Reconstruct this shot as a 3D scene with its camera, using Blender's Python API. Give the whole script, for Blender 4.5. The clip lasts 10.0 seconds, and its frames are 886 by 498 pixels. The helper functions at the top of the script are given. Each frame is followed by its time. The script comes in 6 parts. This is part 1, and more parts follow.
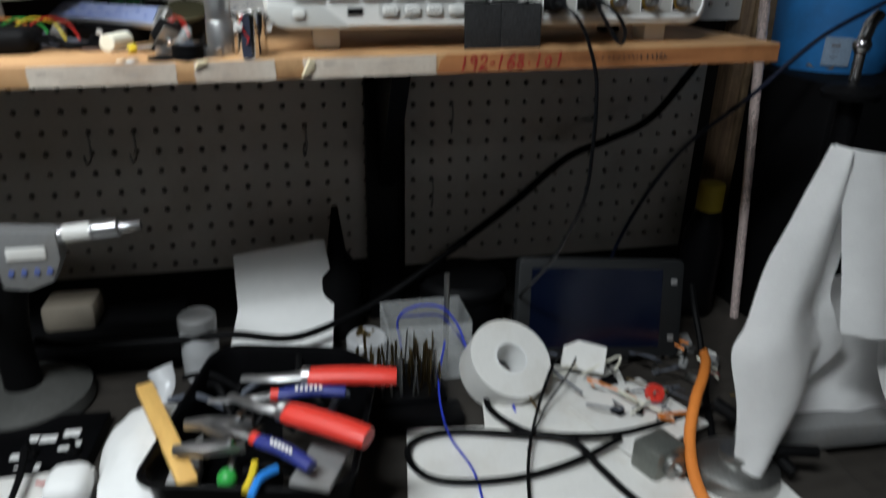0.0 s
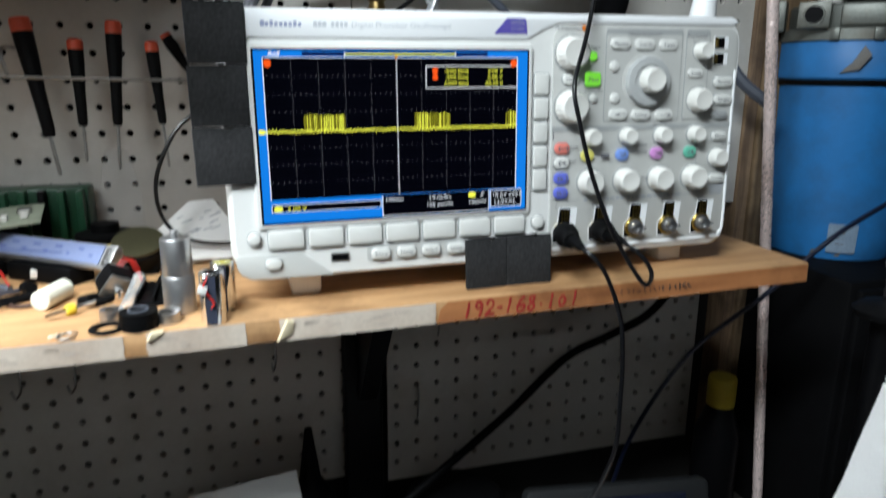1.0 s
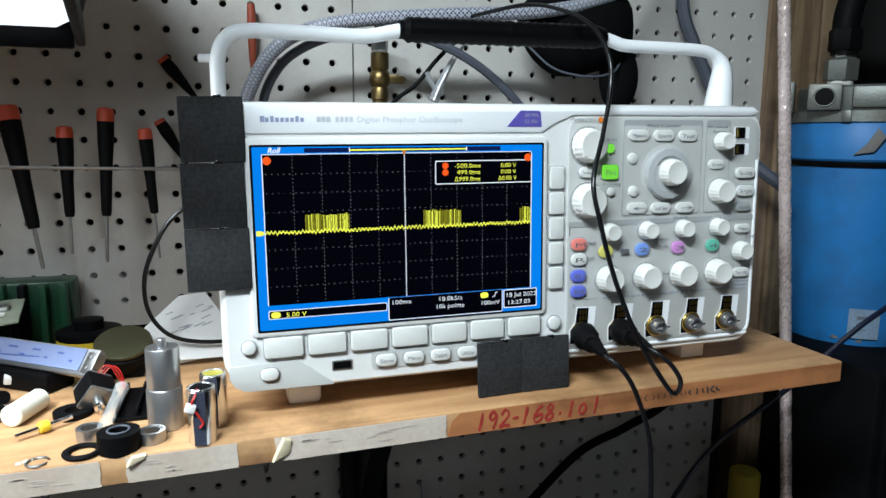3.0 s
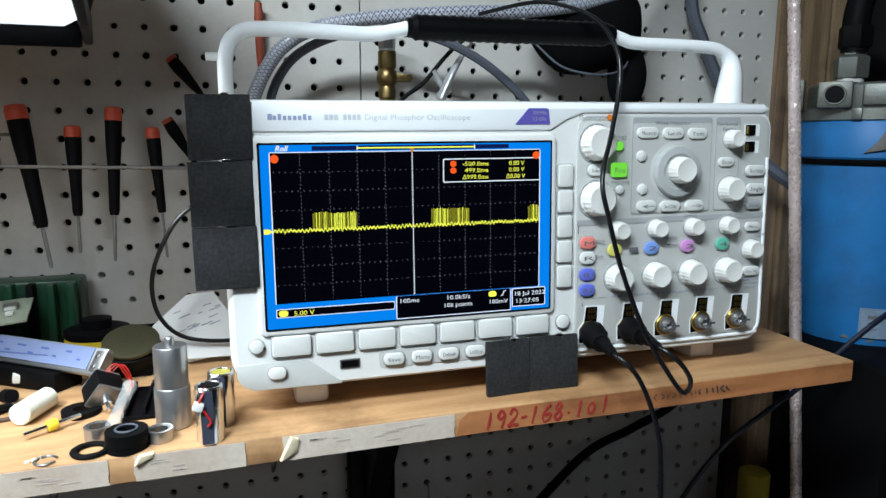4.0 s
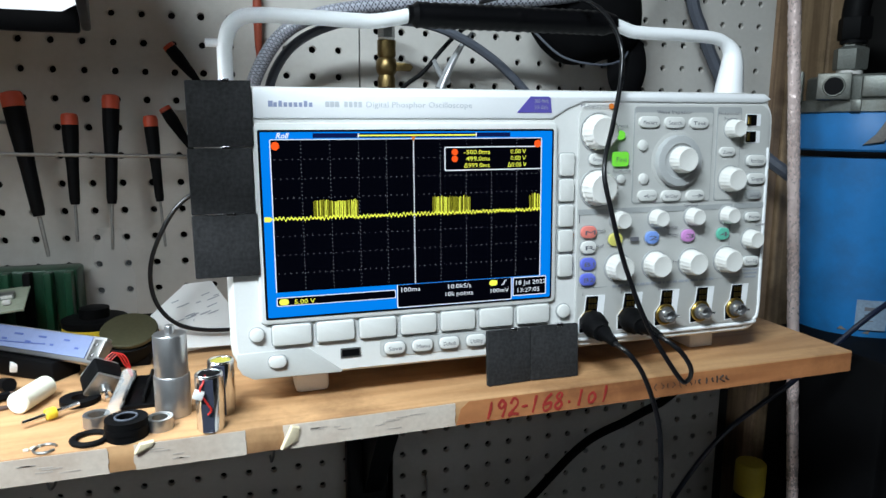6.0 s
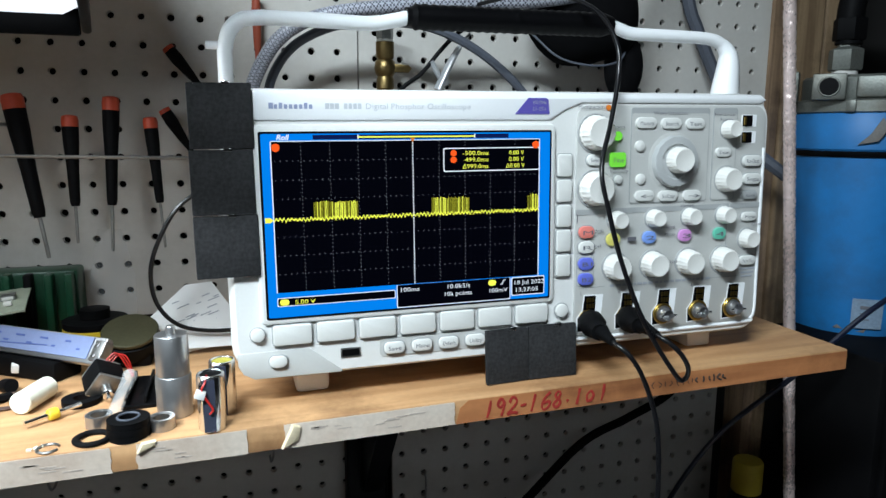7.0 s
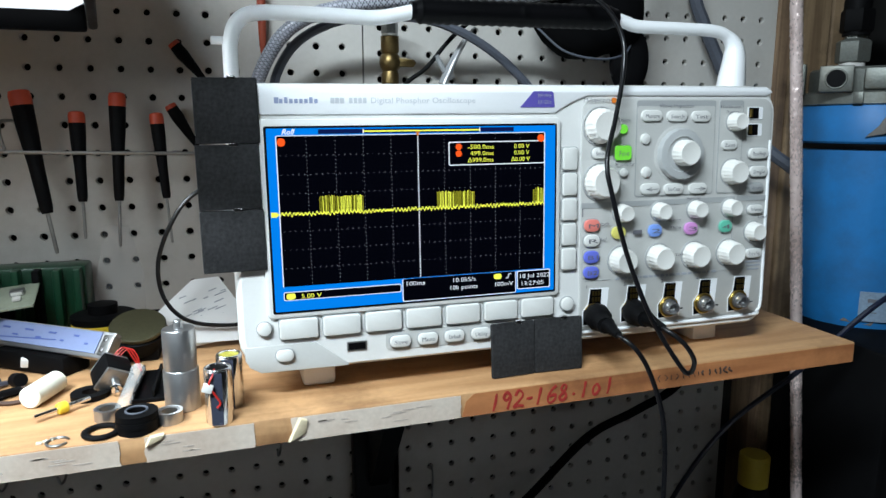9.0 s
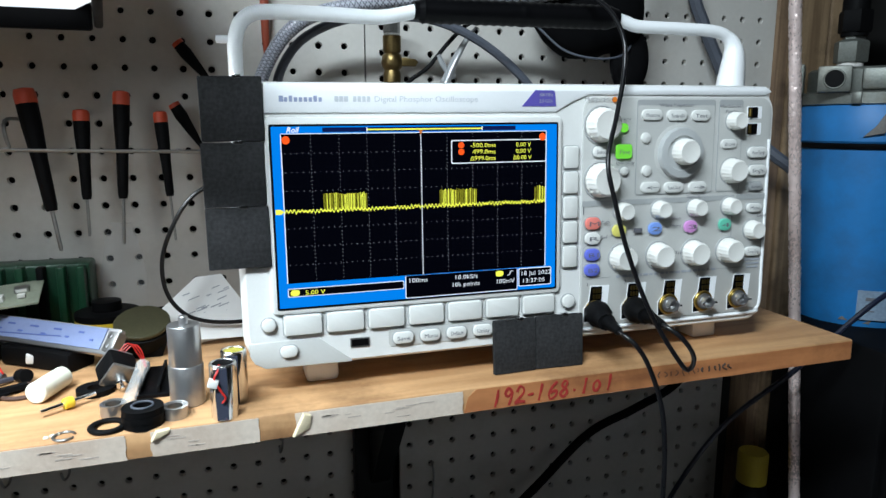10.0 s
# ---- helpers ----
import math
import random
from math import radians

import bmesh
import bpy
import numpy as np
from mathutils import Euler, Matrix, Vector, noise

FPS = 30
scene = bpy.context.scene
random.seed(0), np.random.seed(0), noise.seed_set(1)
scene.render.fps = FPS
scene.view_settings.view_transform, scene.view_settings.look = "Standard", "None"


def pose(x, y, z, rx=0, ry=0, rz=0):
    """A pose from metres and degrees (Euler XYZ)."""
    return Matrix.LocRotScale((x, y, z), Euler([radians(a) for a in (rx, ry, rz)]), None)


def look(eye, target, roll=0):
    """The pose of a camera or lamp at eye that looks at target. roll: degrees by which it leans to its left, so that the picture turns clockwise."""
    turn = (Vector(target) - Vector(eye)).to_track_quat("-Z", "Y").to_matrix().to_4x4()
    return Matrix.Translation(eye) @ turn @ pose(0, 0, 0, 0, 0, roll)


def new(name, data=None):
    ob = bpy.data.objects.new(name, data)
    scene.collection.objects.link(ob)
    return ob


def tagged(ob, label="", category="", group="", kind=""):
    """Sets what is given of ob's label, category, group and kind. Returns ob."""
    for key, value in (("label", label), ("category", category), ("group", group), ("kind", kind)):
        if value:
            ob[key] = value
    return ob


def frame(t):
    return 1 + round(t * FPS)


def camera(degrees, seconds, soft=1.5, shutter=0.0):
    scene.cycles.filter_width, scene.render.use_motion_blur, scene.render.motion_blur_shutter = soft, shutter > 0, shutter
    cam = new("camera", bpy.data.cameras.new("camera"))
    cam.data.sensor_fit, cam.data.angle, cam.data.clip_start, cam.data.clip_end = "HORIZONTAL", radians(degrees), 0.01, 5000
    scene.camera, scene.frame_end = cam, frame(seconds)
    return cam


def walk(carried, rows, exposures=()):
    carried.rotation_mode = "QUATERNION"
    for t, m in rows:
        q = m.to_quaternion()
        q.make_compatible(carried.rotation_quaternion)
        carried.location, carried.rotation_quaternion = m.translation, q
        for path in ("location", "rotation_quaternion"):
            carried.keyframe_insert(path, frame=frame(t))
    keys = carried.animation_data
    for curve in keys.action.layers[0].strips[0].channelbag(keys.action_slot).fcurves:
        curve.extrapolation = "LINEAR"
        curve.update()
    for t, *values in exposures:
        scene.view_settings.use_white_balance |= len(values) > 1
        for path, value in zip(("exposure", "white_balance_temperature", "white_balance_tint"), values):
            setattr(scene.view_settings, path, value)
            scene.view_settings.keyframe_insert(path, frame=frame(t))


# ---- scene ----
cam = camera(65.3, 10.0, shutter=0.5)
EXPO = ((0.0, -0.40, 6450, 10), (0.5, -0.15, 6400, 9), (1.0, 0.25, 6300, 8), (1.6, 0.31, 6200, 7), (2.2, 0.31, 6080, 6), (10.0, 0.31, 6000, 6))
PATH = [
    (0, (0.184, -0.885, 1.448), (0.594, 0.908, 0.663), 1.1),
    (0.5, (0.187, -0.808, 1.504), (0.655, 1.035, 0.885), -0.2),
    (1, (0.18, -0.752, 1.533), (0.726, 1.108, 1.04), 0.4),
    (1.5, (0.182, -0.724, 1.559), (0.762, 1.162, 1.233), -0.1),
    (2, (0.182, -0.712, 1.558), (0.76, 1.176, 1.242), 0.2),
    (2.5, (0.181, -0.709, 1.556), (0.759, 1.178, 1.233), 0.3),
    (4, (0.18, -0.706, 1.553), (0.735, 1.188, 1.231), 0.2),
    (4.5, (0.179, -0.704, 1.552), (0.732, 1.19, 1.226), 0.1),
    (5, (0.179, -0.703, 1.551), (0.734, 1.189, 1.218), 0.2),
    (5.5, (0.178, -0.703, 1.549), (0.74, 1.186, 1.209), 0.4),
    (7, (0.174, -0.707, 1.55), (0.75, 1.178, 1.211), 0.3),
    (7.5, (0.174, -0.708, 1.549), (0.749, 1.177, 1.209), 0.3),
    (8, (0.175, -0.707, 1.549), (0.745, 1.179, 1.205), 0.2),
    (8.5, (0.175, -0.709, 1.549), (0.732, 1.181, 1.204), -0.1),
    (9, (0.174, -0.708, 1.549), (0.733, 1.18, 1.197), -0.0),
    (9.5, (0.173, -0.71, 1.549), (0.734, 1.177, 1.195), 0.0),
    (10, (0.17, -0.712, 1.548), (0.733, 1.175, 1.196), 0.1),
]
walk(cam, [(t, look(eye, target, roll)) for t, eye, target, roll in PATH],
     exposures=EXPO)

# ---- light ----
world = bpy.data.worlds.new("world")
scene.world = world
world.use_nodes = True
world.node_tree.nodes["Background"].inputs[0].default_value = (0.75, 0.85, 1.0, 1)
world.node_tree.nodes["Background"].inputs[1].default_value = 0.004


def area(name, place, target, sx, sy, watts, colour):
    data = bpy.data.lights.new(name, "AREA")
    data.shape, data.size, data.size_y, data.energy, data.color = "RECTANGLE", sx, sy, watts, colour
    ob = new(name, data)
    ob.matrix_world = look(place, target)
    return ob


area("ceiling_tube_light", (-0.30, -1.0, 2.33), (-0.25, -0.85, 0), 0.6, 0.12, 33, (0.90, 0.97, 1.0))
# Unseen fill lamp, added to brighten the cloth and surfaces facing the room.
area("room_fill_light", (0.7, -2.2, 2.33), (0.7, -2.2, 0), 1.2, 0.12, 2.5, (0.93, 0.98, 1.0))
area("bench_lamp_light", (-0.02, -0.30, 1.622), (0.30, -0.50, 1.0), 0.16, 0.12, 1.3, (0.95, 0.99, 1.0))


# ---- materials ----
def mat(name, colour, rough=0.5, metal=0.0, var=0.12, scale=60.0, bump=0.15, dirt=None, dirt_amount=0.0, coat=0.0,
        stretch=(1, 1, 1), each=0.0, spec=0.5):
    """A surface with fine grain, larger blotches of wear and a fine relief, all at real size."""
    m = bpy.data.materials.new(name)
    m.use_nodes = True
    nt = m.node_tree
    n, l = nt.nodes, nt.links
    b = n["Principled BSDF"]
    tc = n.new("ShaderNodeTexCoord")
    mp = n.new("ShaderNodeMapping")
    mp.inputs["Scale"].default_value = stretch
    l.new(tc.outputs["Object"], mp.inputs[0])
    fine, big = n.new("ShaderNodeTexNoise"), n.new("ShaderNodeTexNoise")
    fine.inputs["Scale"].default_value, fine.inputs["Detail"].default_value = scale * 6, 5
    big.inputs["Scale"].default_value, big.inputs["Detail"].default_value = scale * 0.5, 6
    l.new(mp.outputs[0], fine.inputs["Vector"])
    l.new(mp.outputs[0], big.inputs["Vector"])
    add = n.new("ShaderNodeMath")
    add.operation = "MULTIPLY_ADD"
    l.new(fine.outputs[0], add.inputs[0])
    add.inputs[1].default_value = 0.5
    half = n.new("ShaderNodeMath")
    half.operation = "MULTIPLY"
    l.new(big.outputs[0], half.inputs[0])
    half.inputs[1].default_value = 0.5
    l.new(half.outputs[0], add.inputs[2])
    ramp = n.new("ShaderNodeValToRGB")
    ramp.color_ramp.elements[0].position, ramp.color_ramp.elements[1].position = 0.3, 0.7
    ramp.color_ramp.elements[0].color = (*[c * (1 - var) for c in colour], 1)
    ramp.color_ramp.elements[1].color = (*[min(1, c * (1 + var)) for c in colour], 1)
    l.new(add.outputs[0], ramp.inputs[0])
    out = ramp.outputs[0]
    if dirt:
        spots = n.new("ShaderNodeTexNoise")
        spots.inputs["Scale"].default_value, spots.inputs["Detail"].default_value = scale * 0.25, 8
        spots.inputs["Roughness"].default_value = 0.65
        l.new(tc.outputs["Object"], spots.inputs["Vector"])
        cut = n.new("ShaderNodeValToRGB")
        cut.color_ramp.elements[0].position, cut.color_ramp.elements[1].position = 0.5, 0.68
        cut.color_ramp.elements[0].color = (0, 0, 0, 1)
        cut.color_ramp.elements[1].color = (dirt_amount,) * 3 + (1,)
        l.new(spots.outputs[0], cut.inputs[0])
        mix = n.new("ShaderNodeMix")
        mix.data_type = "RGBA"
        l.new(cut.outputs[0], mix.inputs[0])
        l.new(out, mix.inputs[6])
        mix.inputs[7].default_value = (*dirt, 1)
        out = mix.outputs[2]
    if each:
        info = n.new("ShaderNodeObjectInfo")
        hsv = n.new("ShaderNodeHueSaturation")
        ma = n.new("ShaderNodeMapRange")
        ma.inputs[3].default_value, ma.inputs[4].default_value = 1 - each, 1 + each
        l.new(info.outputs["Random"], ma.inputs[0])
        l.new(ma.outputs[0], hsv.inputs["Value"])
        l.new(out, hsv.inputs["Color"])
        out = hsv.outputs[0]
    l.new(out, b.inputs["Base Color"])
    ro = n.new("ShaderNodeMapRange")
    ro.inputs[3].default_value, ro.inputs[4].default_value = max(0.03, rough - 0.1), min(1, rough + 0.1)
    l.new(add.outputs[0], ro.inputs[0])
    l.new(ro.outputs[0], b.inputs["Roughness"])
    b.inputs["Metallic"].default_value = metal
    b.inputs["Coat Weight"].default_value = coat
    b.inputs["Specular IOR Level"].default_value = spec
    if bump:
        bp = n.new("ShaderNodeBump")
        bp.inputs["Strength"].default_value, bp.inputs["Distance"].default_value = bump, 0.001
        l.new(add.outputs[0], bp.inputs["Height"])
        l.new(bp.outputs[0], b.inputs["Normal"])
    return m


def wood_mat(name, light, dark, along=(1, 12, 12), scale=9.0, rough=0.65):
    m = mat(name, light, rough, var=0.1, scale=40, bump=0.2, dirt=tuple(c * 0.45 for c in dark), dirt_amount=0.75)
    nt = m.node_tree
    n, l = nt.nodes, nt.links
    b = n["Principled BSDF"]
    old = b.inputs["Base Color"].links[0].from_socket
    tc = n.new("ShaderNodeTexCoord")
    mp = n.new("ShaderNodeMapping")
    mp.inputs["Scale"].default_value = along
    no = n.new("ShaderNodeTexNoise")
    no.inputs["Scale"].default_value, no.inputs["Detail"].default_value, no.inputs["Distortion"].default_value = scale, 7, 0.6
    l.new(tc.outputs["Object"], mp.inputs[0])
    l.new(mp.outputs[0], no.inputs["Vector"])
    r = n.new("ShaderNodeValToRGB")
    r.color_ramp.elements[0].position, r.color_ramp.elements[1].position = 0.38, 0.62
    r.color_ramp.elements[0].color, r.color_ramp.elements[1].color = (*dark, 1), (*light, 1)
    l.new(no.outputs[0], r.inputs[0])
    mix = n.new("ShaderNodeMix")
    mix.data_type, mix.blend_type = "RGBA", "MULTIPLY"
    mix.inputs[0].default_value = 0.6
    l.new(old, mix.inputs[6])
    k = n.new("ShaderNodeMix")
    k.data_type, k.blend_type = "RGBA", "DIVIDE"
    k.inputs[0].default_value = 1
    l.new(r.outputs[0], k.inputs[6])
    k.inputs[7].default_value = (*light, 1)
    l.new(k.outputs[2], mix.inputs[7])
    l.new(mix.outputs[2], b.inputs["Base Color"])
    return m


def glow(name, colour, strength=1.0):
    m = bpy.data.materials.new(name)
    m.use_nodes = True
    b = m.node_tree.nodes["Principled BSDF"]
    b.inputs["Base Color"].default_value = (0.0004, 0.0004, 0.0004, 1)
    b.inputs["Roughness"].default_value = 0.5
    b.inputs["Specular IOR Level"].default_value = 0.01
    b.inputs["Emission Color"].default_value = (*colour, 1)
    b.inputs["Emission Strength"].default_value = strength
    return m


def clear(name, colour=(1, 1, 1), rough=0.08, alpha=0.25):
    m = bpy.data.materials.new(name)
    m.use_nodes = True
    b = m.node_tree.nodes["Principled BSDF"]
    b.inputs["Base Color"].default_value = (*colour, 1)
    b.inputs["Roughness"].default_value = rough
    b.inputs["Alpha"].default_value = alpha
    return m


PEG = mat("pegboard", (0.52, 0.50, 0.465), 0.55, var=0.05, scale=30, bump=0.12, dirt=(0.25, 0.2, 0.15), dirt_amount=0.35)
# Near-black: the shade behind and beside the boards is put into this colour.
SHADE_WALL = mat("near_black_shade", (0.010, 0.009, 0.008), 0.9, scale=20, var=0.3)
# Far darker than real plaster, so that the unseen room bounces little light.
LOW_BOUNCE_PLASTER = mat("plaster", (0.05, 0.047, 0.045), 0.9, scale=12, var=0.1)
CONCRETE = mat("concrete", (0.2, 0.19, 0.18), 0.85, scale=8, var=0.2)
SHELF = wood_mat("pine", (0.53, 0.31, 0.145), (0.31, 0.145, 0.055), along=(1, 9, 9), scale=7)
STUD = wood_mat("stud_wood", (0.29, 0.20, 0.115), (0.085, 0.048, 0.025), along=(14, 14, 1), scale=7)
PLYEDGE = wood_mat("ply_edge", (0.3, 0.2, 0.12), (0.1, 0.06, 0.04), along=(14, 14, 1))
BENCH = wood_mat("bench_top", (0.035, 0.03, 0.025), (0.02, 0.016, 0.013))
TAPE = mat("masking_tape", (0.58, 0.50, 0.42), 0.75, scale=50, var=0.12, bump=0.3, dirt=(0.3, 0.2, 0.14), dirt_amount=0.5)
TAPE_CURL = mat("curled_tape", (0.72, 0.62, 0.42), 0.7, scale=60)
RED_INK = mat("red_ink", (0.30, 0.022, 0.015), 0.7, scale=120, var=0.3, bump=0)
BLACK_INK = mat("black_ink", (0.05, 0.03, 0.02), 0.7, scale=120, var=0.3, bump=0)
CASE = mat("case_plastic", (0.72, 0.72, 0.70), 0.42, scale=90, var=0.025, bump=0.06, dirt=(0.5, 0.48, 0.44), dirt_amount=0.18)
CASE_TOP = mat("case_top_plastic", (0.86, 0.87, 0.88), 0.4, scale=90, var=0.02, bump=0.05)
PANEL = mat("panel_plastic", (0.50, 0.50, 0.48), 0.5, scale=90, var=0.03, bump=0.06)
PANEL_DARK = mat("panel_grey", (0.36, 0.37, 0.37), 0.5, scale=90, var=0.03, bump=0.05)
JOG = mat("jog_plastic", (0.42, 0.43, 0.43), 0.5, scale=90, var=0.03, bump=0.05)
KEY = mat("key_plastic", (0.70, 0.70, 0.67), 0.4, scale=90, var=0.03, bump=0.05)
KNOB = mat("knob_plastic", (0.75, 0.74, 0.70), 0.42, scale=90, var=0.03, bump=0.05)
INK = mat("print_ink", (0.13, 0.13, 0.15), 0.6, scale=120, var=0.1, bump=0)
PALE_INK = mat("pale_ink", (0.36, 0.38, 0.42), 0.6, scale=120, var=0.1, bump=0)
PENCIL = mat("pencil", (0.42, 0.36, 0.31), 0.7, scale=120, var=0.2, bump=0)
LOGO_INK = mat("logo_ink", (0.30, 0.34, 0.50), 0.5, scale=120, var=0.1, bump=0)
MODEL_INK = mat("model_ink", (0.55, 0.57, 0.60), 0.5, scale=120, var=0.1, bump=0)
BLUE_INK = mat("blue_ink", (0.08, 0.12, 0.36), 0.5, scale=120, var=0.1, bump=0)
BADGE = mat("violet_badge", (0.10, 0.08, 0.36), 0.4, scale=120, var=0.05, bump=0)
RED_KEY = mat("red_key", (0.75, 0.22, 0.18), 0.4, scale=90, var=0.03, bump=0.05)
YELLOW_KEY = mat("yellow_key", (0.72, 0.66, 0.16), 0.4, scale=90, var=0.03, bump=0.05)
BLUE_KEY = mat("blue_key", (0.20, 0.33, 0.75), 0.4, scale=90, var=0.03, bump=0.05)
VIOLET_KEY = mat("violet_key", (0.13, 0.16, 0.62), 0.4, scale=90, var=0.03, bump=0.05)
PINK_KEY = mat("pink_key", (0.62, 0.28, 0.62), 0.4, scale=90, var=0.03, bump=0.05)
GREEN_KEY = mat("green_key", (0.14, 0.5, 0.36), 0.4, scale=90, var=0.03, bump=0.05)
GREEN_LIT = glow("lit_green_key", (0.22, 0.75, 0.06), 0.75)
ORANGE_LIT = glow("lit_orange", (1.0, 0.3, 0.04), 0.5)
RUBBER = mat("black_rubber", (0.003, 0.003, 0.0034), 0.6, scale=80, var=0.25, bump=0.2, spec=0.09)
GLOSS_BLACK = mat("gloss_black", (0.0025, 0.0025, 0.003), 0.4, scale=60, var=0.2, bump=0.1, spec=0.10)
CABLE = mat("cable_jacket", (0.004, 0.004, 0.005), 0.3, scale=60, var=0.2, bump=0.05, spec=0.4)
FELT = mat("black_felt", (0.028, 0.028, 0.029), 0.95, scale=70, var=0.55, bump=0.5, spec=0.1)
SCREEN = glow("screen_black", (0.0004, 0.0005, 0.0022), 1.0)
SCREEN_BLUE = glow("screen_blue", (0.010, 0.18, 0.66), 1.0)
TRACE = glow("trace_yellow", (0.78, 0.80, 0.07), 1.1)
TRACE_DIM = glow("trace_dim", (0.26, 0.25, 0.015), 1.0)
GRID = glow("grid_dots", (0.17, 0.18, 0.2), 1.0)
WHITE_LIT = glow("screen_white", (0.72, 0.75, 0.8), 1.0)
RED_LIT = glow("screen_orange", (0.85, 0.09, 0.01), 1.0)
NAVY_LIT = glow("screen_navy", (0.004, 0.01, 0.06), 1.0)
STEEL = mat("machined_steel", (0.42, 0.42, 0.425), 0.32, 0.9, scale=60, var=0.05, bump=0.02, stretch=(6, 6, 1))
CHROME = mat("chrome", (0.75, 0.75, 0.76), 0.12, 1.0, scale=60, var=0.05, bump=0.03)
DULL_STEEL = mat("dull_steel", (0.32, 0.32, 0.31), 0.45, 1.0, scale=60, var=0.2, bump=0.2)
CAST = mat("cast_metal", (0.21, 0.22, 0.20), 0.5, 0.7, scale=70, var=0.25, bump=0.5, dirt=(0.12, 0.09, 0.06), dirt_amount=0.6)
BRASS = mat("brass", (0.17, 0.12, 0.05), 0.38, 1.0, scale=60, var=0.25, bump=0.2)
GOLD = mat("gold_contacts", (0.55, 0.38, 0.1), 0.3, 1.0, scale=60, var=0.1, bump=0)
COPPER = mat("copper", (0.90, 0.72, 0.68), 0.28, 0.4, scale=75, var=0.15, bump=0.8, dirt=(0.35, 0.22, 0.19), dirt_amount=0.35, stretch=(1, 1, 0.6))
FILTER_BLUE = mat("filter_blue", (0.022, 0.18, 0.48), 0.5, scale=14, var=0.1, bump=0.1, dirt=(0.03, 0.05, 0.08), dirt_amount=0.7)
SCUFF = mat("scuffed_paint", (0.16, 0.15, 0.14), 0.7, scale=70, var=0.3, bump=0.3)
PCB = mat("green_board", (0.008, 0.05, 0.022), 0.35, scale=60, var=0.3, bump=0.2)
PCB_TAN = mat("tan_board", (0.30, 0.33, 0.25), 0.5, scale=60, var=0.2, bump=0.2)
PAPER = mat("paper", (0.78, 0.78, 0.77), 0.8, scale=14, var=0.03, bump=0.1)
CLOTH = mat("cotton", (0.92, 0.915, 0.91), 0.95, scale=120, var=0.04, bump=0.4)
WHITE_PL = mat("white_plastic", (0.75, 0.74, 0.71), 0.45, scale=60, var=0.05, bump=0.1, dirt=(0.5, 0.45, 0.38), dirt_amount=0.4)
IVORY = mat("ivory_foam", (0.74, 0.72, 0.60), 0.7, scale=60, var=0.05)
YELLOW = mat("yellow_plastic", (0.72, 0.55, 0.03), 0.5, scale=60, var=0.1)
YELLOW_WOOD = wood_mat("yellow_wood", (0.78, 0.48, 0.14), (0.6, 0.33, 0.09), along=(1, 8, 8))
ORANGE = mat("orange_rubber", (0.75, 0.23, 0.04), 0.5, scale=60, var=0.1)
ORANGE_GRIP = mat("orange_grip", (0.45, 0.055, 0.018), 0.5, scale=60, var=0.1)
RED = mat("red_grip", (0.72, 0.045, 0.03), 0.42, scale=60, var=0.06, bump=0.1)
BLUE = mat("blue_grip", (0.022, 0.032, 0.20), 0.45, scale=60, var=0.1)
BLUE_WIRE = mat("blue_wire", (0.02, 0.04, 0.45), 0.4, scale=60, var=0.05)
GREEN = mat("green_plastic", (0.03, 0.35, 0.06), 0.45, scale=60, var=0.1)
SKY_BLUE = mat("bright_blue_plastic", (0.03, 0.25, 0.75), 0.4, scale=60, var=0.05)
RED_WIRE = mat("red_wire", (0.5, 0.02, 0.015), 0.4, scale=60, var=0.05)
GREY_HOSE = mat("grey_sleeve", (0.07, 0.078, 0.10), 0.6, scale=60, var=0.15)
GREY = mat("grey_plastic", (0.20, 0.20, 0.20), 0.5, scale=60, var=0.15, bump=0.2, dirt=(0.16, 0.14, 0.12), dirt_amount=0.5)
LABEL_BLUE = mat("caliper_label", (0.22, 0.27, 0.46), 0.45, scale=60, var=0.06)
BRAID_L = mat("braid_light", (0.40, 0.41, 0.47), 0.25, scale=60, var=0.1)
BRAID_D = mat("braid_dark", (0.05, 0.05, 0.065), 0.4, scale=60, var=0.1)
SHRINK = mat("battery_sleeve", (0.045, 0.05, 0.075), 0.25, scale=60, var=0.1, bump=0.05)
OLIVE = mat("olive_foil", (0.06, 0.056, 0.028), 0.4, 0.3, scale=60, var=0.2)
CLEAR = clear("clear_plastic", (0.8, 0.82, 0.82), 0.12, 0.22)
CLIP = clear("smoky_plastic", (0.35, 0.36, 0.37), 0.15, 0.7)
FILM = clear("thin_film", (0.8, 0.81, 0.83), 0.15, 0.10)
BAG = clear("plastic_bag", (0.85, 0.86, 0.88), 0.2, 0.45)
DIFFUSER = glow("lamp_diffuser", (0.95, 0.98, 1.0), 0.95)
TABLET_GLASS = mat("tablet_glass", (0.0025, 0.005, 0.016), 0.2, scale=20, var=0.2, bump=0)
TABLET_RIM = mat("tablet_rim", (0.010, 0.011, 0.012), 0.5, scale=60, var=0.1)


# ---- mesh helpers ----
def finish(name, bm, material, parent=None, label="", smooth=True, m=None):
    bmesh.ops.recalc_face_normals(bm, faces=bm.faces)
    me = bpy.data.meshes.new(name)
    bm.to_mesh(me)
    bm.free()
    for p in me.polygons:
        p.use_smooth = smooth
    if smooth:
        me.set_sharp_from_angle(angle=radians(38))
    for one in material if isinstance(material, (list, tuple)) else (material,):
        me.materials.append(one)
    ob = new(name, me)
    if parent:
        ob.parent = parent
    if m is not None:
        ob.matrix_basis = m
    if label:
        ob["label"] = label
    return ob


part = finish


def thing(name, m, label, category, group="", kind=""):
    ob = new(name)
    ob.empty_display_size = 0.02
    ob.matrix_basis = m
    return tagged(ob, label, category, group, kind)


